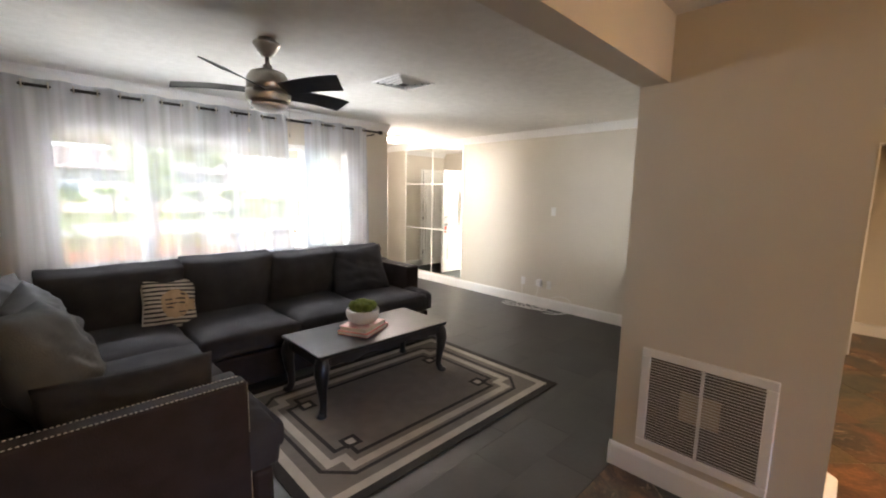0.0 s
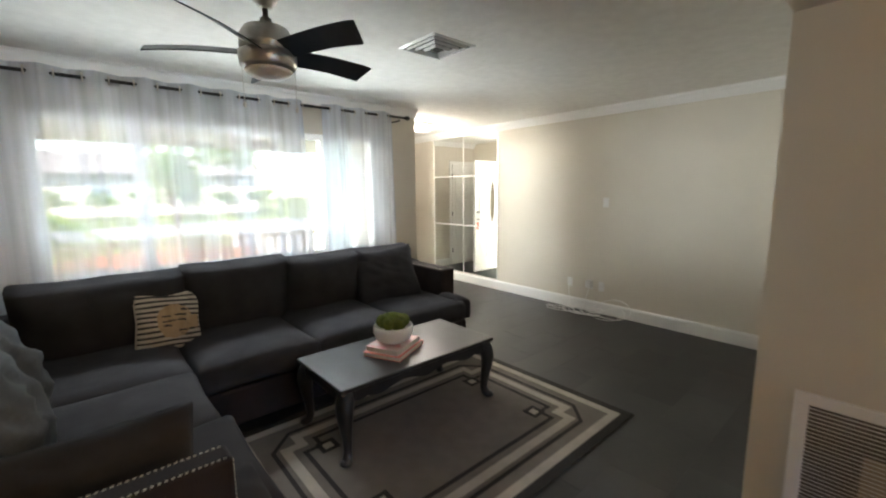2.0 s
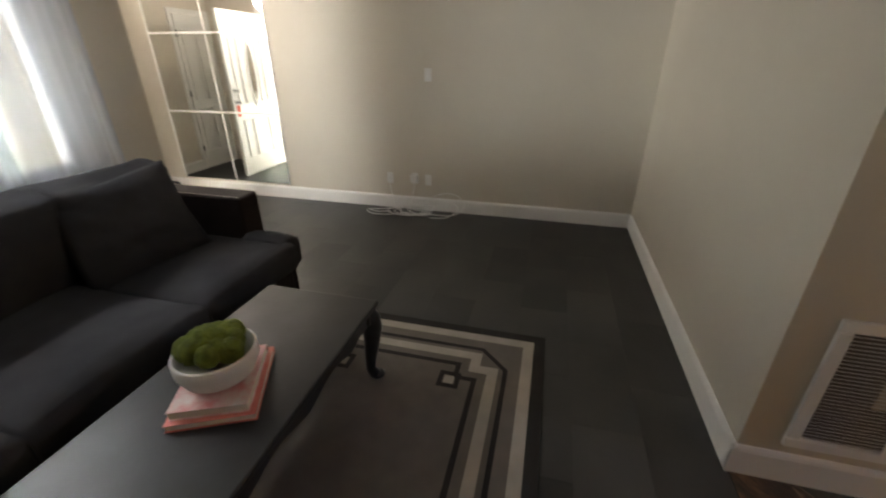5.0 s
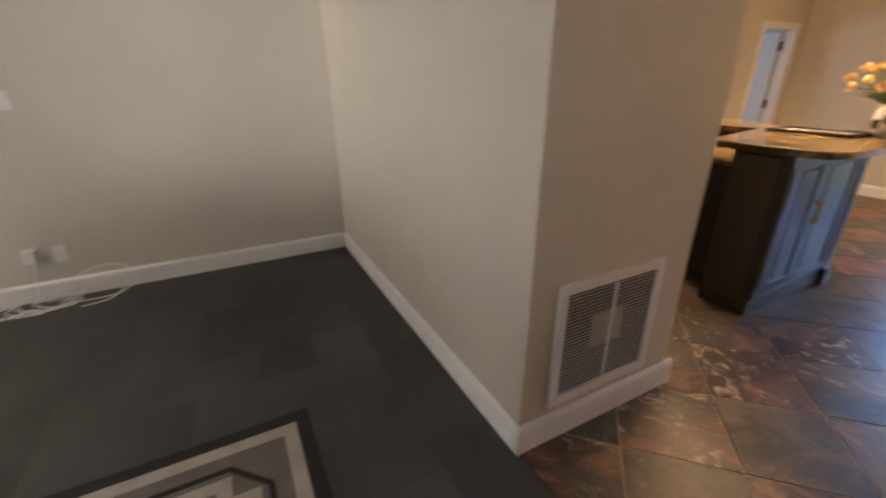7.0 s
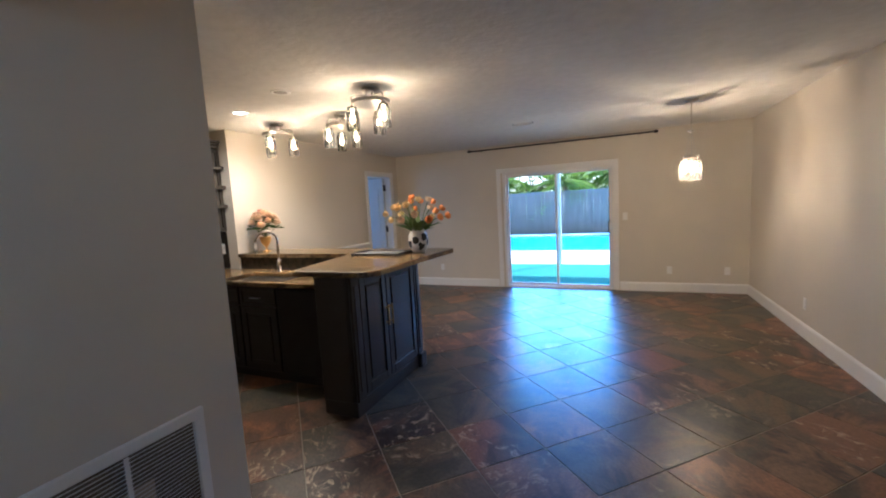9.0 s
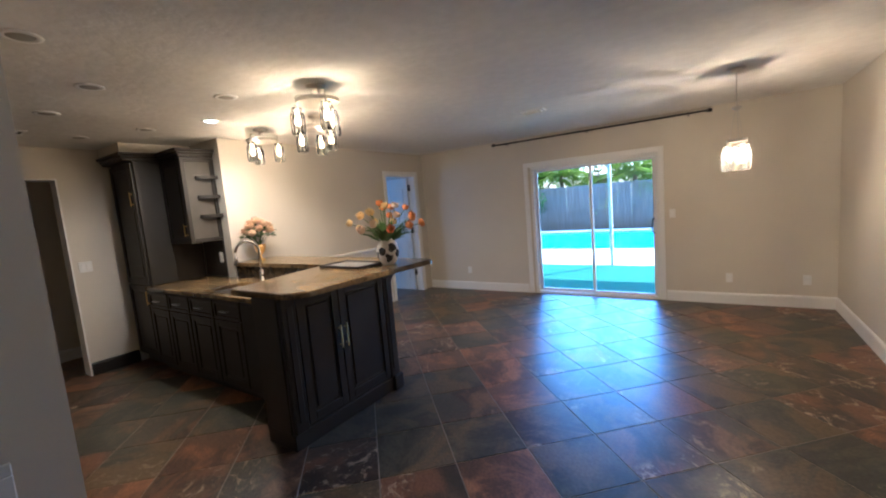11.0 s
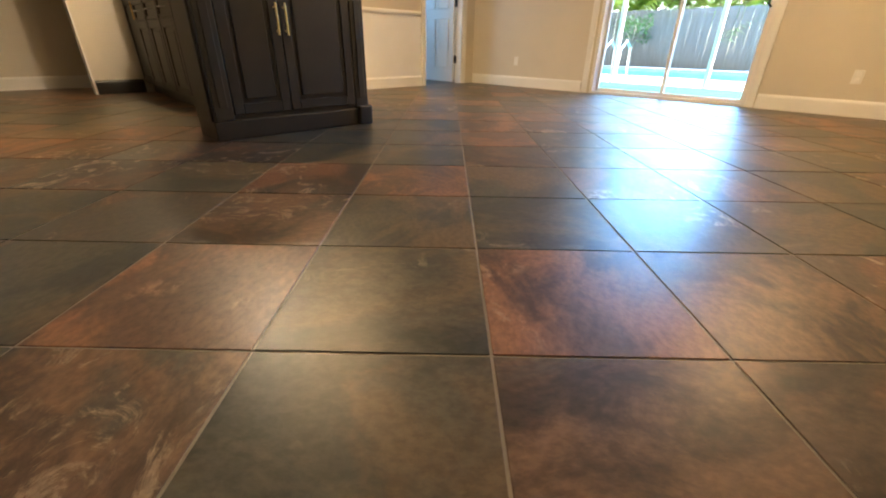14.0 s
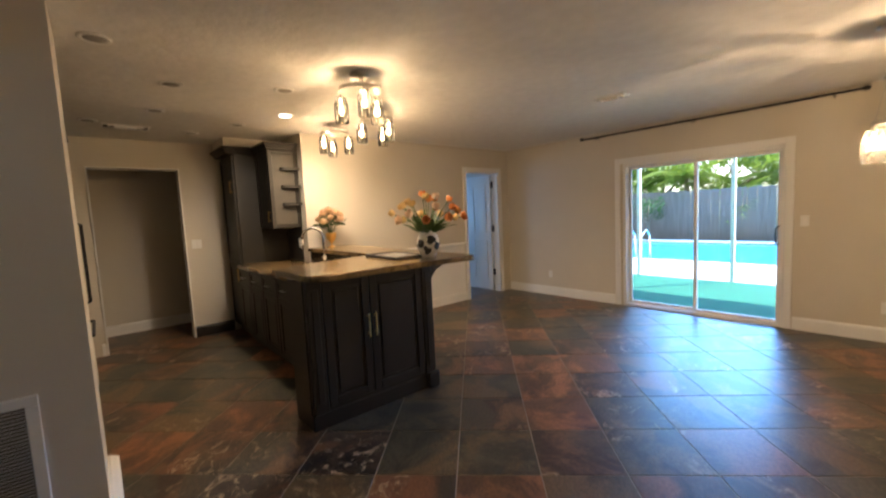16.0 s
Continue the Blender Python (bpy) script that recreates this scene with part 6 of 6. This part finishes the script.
def jar_chandelier(x, y, turn, power):
    c = thing("jar_light", "semi-flush ceiling light with three clear glass jars", "ceiling light", (x, y, H), turn, "jar ceiling lights")
    part("canopy", lathe([(0.0, -0.0005), (0.068, -0.0005), (0.070, -0.012), (0.055, -0.026), (0.0, -0.028)], 28), NICKEL, c, smooth=True)
    ring = bmesh.new()
    for r0, r1, z0, z1 in ((0.148, 0.153, -0.125, -0.098),):
        lathe([(r0, z0), (r1, z0), (r1, z1), (r0, z1), (r0, z0)], 40, ring)
    part("ring", ring, NICKEL, c, smooth=False)
    for k in range(3):
        a = radians(120 * k + 30)
        d = Vector((math.cos(a), math.sin(a), 0))
        part("arm", tube([d * 0.03 + Vector((0, 0, -0.02)), d * 0.035 + Vector((0, 0, -0.055)), d * 0.14 + Vector((0, 0, -0.06)), d * 0.152 + Vector((0, 0, -0.075)), d * 0.152 + Vector((0, 0, -0.125))], 0.005, 8), NICKEL, c, smooth=True)
        jar_light(c, tuple(d * 0.152 + Vector((0, 0, -0.142))), power)
    under_fill((x, y, H - 0.30), power * 2.7)
    return c


BULB_W = 1.75
jar_chandelier(2.70, -1.335, 10, BULB_W)
jar_chandelier(3.44, -1.93, 40, BULB_W)
jar_chandelier(4.23, -1.87, 75, BULB_W)
pd = thing("pendant_lamp", "nickel pendant lamp with three hammered glass jars", "pendant lamp", (0.19, -3.62, H))
part("canopy", lathe([(0.0, -0.0005), (0.068, -0.0005), (0.068, -0.010), (0.05, -0.022), (0.0, -0.024)], 28), NICKEL, pd, smooth=True)
part("chain", tube([(0, 0, -0.02), (0.002, 0, -0.16), (0, 0, -0.30)], 0.005, 6), NICKEL, pd)
part("hub", lathe([(0.0, -0.30), (0.010, -0.30), (0.036, -0.312), (0.036, -0.320), (0.010, -0.335), (0.0, -0.335)], 20), NICKEL, pd, smooth=True)
for k in range(3):
    a = radians(120 * k + 15)
    part("arm", tube([(0.008 * math.cos(a), 0.008 * math.sin(a), -0.33), (0.03 * math.cos(a), 0.03 * math.sin(a), -0.44), (0.062 * math.cos(a), 0.062 * math.sin(a), -0.61)], 0.004, 6), NICKEL, pd)
    jar_light(pd, (0.058 * math.cos(a), 0.058 * math.sin(a), -0.625), BULB_W * 3.6, 1.1, 0.022, HAMMERED)
under_fill((0.19, -3.62, H - 0.74), BULB_W * 1.6)
part("collar", lathe([(0.070, -0.60), (0.074, -0.60), (0.074, -0.575), (0.070, -0.575), (0.070, -0.60)], 28), NICKEL, pd)


def downlight(x, y, lit=False):
    d = thing("downlight", "recessed ceiling downlight, lit" if lit else "recessed ceiling downlight, switched off", "downlight", (x, y, H), group="kitchen downlights")
    part("trim_ring", lathe([(0.052, -0.0005), (0.078, -0.0005), (0.076, -0.006), (0.056, -0.008), (0.052, -0.004)], 28), TRIM, d, smooth=True)
    part("lens", lathe([(0.0, -0.011), (0.030, -0.010), (0.046, -0.007), (0.054, -0.003)], 24), SPOTGLOW if lit else material("dim_lens", (0.30, 0.28, 0.25), (0.34, 0.32, 0.28), 20, 0.5), d)
    if lit:
        o = lamp("downlight_lamp", "SPOT", pose(x, y, H - 0.02), 34, (1.0, 0.8, 0.55), 0.05)
        o.data.spot_size, o.data.spot_blend = radians(168), 0.6


for x, y, lit in ((3.58, -0.30, False), (4.45, -0.285, False), (5.11, 0.17, False), (3.32, -1.02, False), (4.10, -1.30, True), (4.72, -1.02, False), (5.35, -0.70, False), (2.93, 0.12, False)):
    downlight(x, y, lit)

# ---- dining side ----
r2 = thing("curtain_rod", "bare dark bronze curtain rod above the patio door", "curtain rod")
part("rod", tube([(0.42, -5.33, 2.41), (3.28, -5.33, 2.405)], 0.0125, 10), RODMETAL, r2)
for x, s in ((0.40, -1), (3.30, 1)):
    part("finial", lathe([(0.0, -0.03), (0.016, -0.028), (0.026, -0.005), (0.022, 0.018), (0.012, 0.035), (0.0, 0.038)], 14, m=Matrix.Translation((x, -5.33, 2.41)) @ Euler((0, radians(-90 * s), 0)).to_matrix().to_4x4()), RODMETAL, r2, smooth=True)
for x in (0.62, 1.86, 3.1):
    part("bracket", tube([(x, -5.33, 2.395), (x, -5.39, 2.395), (x, -5.449, 2.395)], 0.008), RODMETAL, r2)
plate("white light switch beside the patio door", (0.82, -5.45, 1.18), 180, "switch")
for x, z in ((0.21, 0.335), (-0.53, 0.33), (3.98, 0.35)):
    plate("white outlet low on the dining wall", (x, -5.45, z), 180, "outlet")
plate("white outlet low on the west wall", (-0.79, -3.52, 0.34), 90, "outlet")
plate("white double light switch by the kitchen doorway", (6.05, -0.755, 1.20), -90, "switch", 0.116, 0.116)
bd = thing("door_2", "white panel door standing open into the blue lit room", "door", (4.985, -5.165, 0))
part("leaf", box(0.0, 0.735, 0.0, 0.036, 0.012, 2.065, 0.003), TRIM, bd)
for z0, z1 in ((0.22, 0.92), (1.05, 1.88)):
    for x0 in (0.10, 0.40):
        bmx = bmesh.new()
        raised_panel(bmx, x0, x0 + 0.23, z0, z1, 0.036, -1, 0.008)
        part("panel", bmx, TRIM, bd)
for z in (0.345, 1.12, 1.89):
    part("hinge", box(-0.045, 0.004, 0.0, 0.016, z - 0.055, z + 0.055, 0.002), BLACKMETAL, bd, "black door hinge")
part("door_knob", lathe([(0.0, 0.0), (0.026, 0.0), (0.026, 0.008), (0.012, 0.012), (0.012, 0.04), (0.026, 0.05), (0.024, 0.068), (0.0, 0.072)], 16, m=pose(0.67, 0.037, 0.98, -90)), BLACKMETAL, bd, "black door knob", smooth=True)

# ---- floor pieces ----
T, G = 0.462, 0.0030
O = Vector((0.346, -0.527, 0))
U, V = Vector((1, 1, 0)) * T / math.sqrt(2), Vector((1, -1, 0)) * T / math.sqrt(2)
tile_meshes = [mesh_of("floor_tile", box(-T / 2 + G, T / 2 - G, -T / 2 + G, T / 2 - G, -0.012, 0.0, 0.0012), s) for s in SLATES]
CUT = 1.187
rng = np.random.default_rng(23)
KINDS = rng.choice(4, size=4000, p=(0.40, 0.28, 0.14, 0.18))
# tiles whose stone stands out, by their place in the diagonal grid: 0 olive, 1 brown, 2 rust, 3 veined
LAID = {(0, -1): 0, (-1, -1): 1, (1, -1): 1, (0, 0): 0, (-1, 0): 2, (1, 0): 2, (-2, 0): 1, (2, 0): 0, (0, 1): 0, (1, 1): 1, (-1, 1): 0, (-2, 1): 0,
        (2, 1): 1, (3, 1): 0, (0, 2): 2, (1, 2): 3, (-1, 2): 0, (-2, 2): 3, (2, 2): 0, (3, 2): 3, (0, 3): 0, (1, 3): 0, (-1, 3): 1, (-1, 4): 2,
        (-2, -1): 3, (-2, 3): 0, (-3, 1): 0, (-3, 2): 1, (0, 4): 1, (0, 5): 0, (-1, 5): 2, (-1, 6): 2, (-2, 5): 3, (-4, 3): 0, (-5, 2): 3, (-3, 0): 3}
for i in range(-16, 17):
    for j in range(-14, 17):
        c = O + U * (i + 0.5) + V * (j + 0.5)
        if not (-1.05 < c.x < 6.35 and -5.72 < c.y < CUT + 0.30):
            continue
        if (c.x > 5.2 and c.y < -2.15) or (c.x > 3.35 and c.y > 0.95):
            continue
        kind = LAID.get((i, j), int(KINDS[(i + 40) * 60 + j + 30]))
        if c.y > CUT - 0.33:
            bmx = box(-T / 2 + G, T / 2 - G, -T / 2 + G, T / 2 - G, -0.012, 0.0, 0.0012, m=pose(c.x, c.y, 0, 0, 0, 45))
            bmesh.ops.bisect_plane(bmx, geom=bmx.verts[:] + bmx.edges[:] + bmx.faces[:], plane_co=(0, CUT, 0), plane_no=(0, 1, 0), clear_outer=True)
            if not bmx.faces:
                bmx.free()
                continue
            bmesh.ops.translate(bmx, verts=bmx.verts, vec=-c)
            bmesh.ops.rotate(bmx, verts=bmx.verts, cent=(0, 0, 0), matrix=Matrix.Rotation(radians(-45), 3, "Z"))
            me = mesh_of("floor_tile", bmx, SLATES[kind])
        else:
            me = tile_meshes[kind]
        o = new("floor_tile", me)
        o.parent = FLOOR
        o.matrix_world = pose(c.x, c.y, random.uniform(-0.0004, 0.0004), 0, 0, 45 + 90 * int(rng.integers(4)) if c.y <= CUT - 0.33 else 45)
bmx = box(6.2, 7.08, -1.05, 0.75, -0.002, 0.0)
solid("hall_floor", bmx, SLATES[1], "slate floor of the hall", "floor")
solid("back_room_floor", box(4.99, 7.6, -5.6, -1.87, -0.002, 0.0), material("grey_carpet", (0.20, 0.20, 0.20), (0.26, 0.26, 0.26), 30, 0.95), "pale floor of the back room", "floor")
# charcoal vinyl in staggered rows
VW, VD, VG = 0.61, 0.305, 0.0007
solid("vinyl_bed", box(-0.79, 5.2, CUT + 0.004, 4.86, -0.0025, -0.0012), BLACKBASE, "dark adhesive bed under the vinyl tiles", "floor")
solid("vinyl_bed", box(3.5, 5.2, 4.86, 7.05, -0.0025, -0.0012), BLACKBASE, "dark adhesive bed under the vinyl tiles", "floor")
vm = mesh_of("vinyl_tile", box(-VW / 2 + VG, VW / 2 - VG, -VD / 2 + VG, VD / 2 - VG, -0.006, 0.0), VINYL)
row = 0
y = CUT + 0.003 + VD / 2
while y < 7.1:
    x = -0.79 - (0.305 if row % 2 else 0.0) + VW / 2
    while x - VW / 2 < 5.20:
        if y < 4.95 or x > 3.45:
            o = new("vinyl_tile", vm)
            o.parent = FLOOR
            o.matrix_world = pose(x, y, random.uniform(-0.0002, 0.0002))
        x += VW
    y += VD
    row += 1
solid("floor_edge_strip", box(-0.79, 2.47, CUT - 0.001, CUT + 0.0035, -0.004, 0.0012), BLACKMETAL, "thin dark seam between vinyl and slate", "trim")
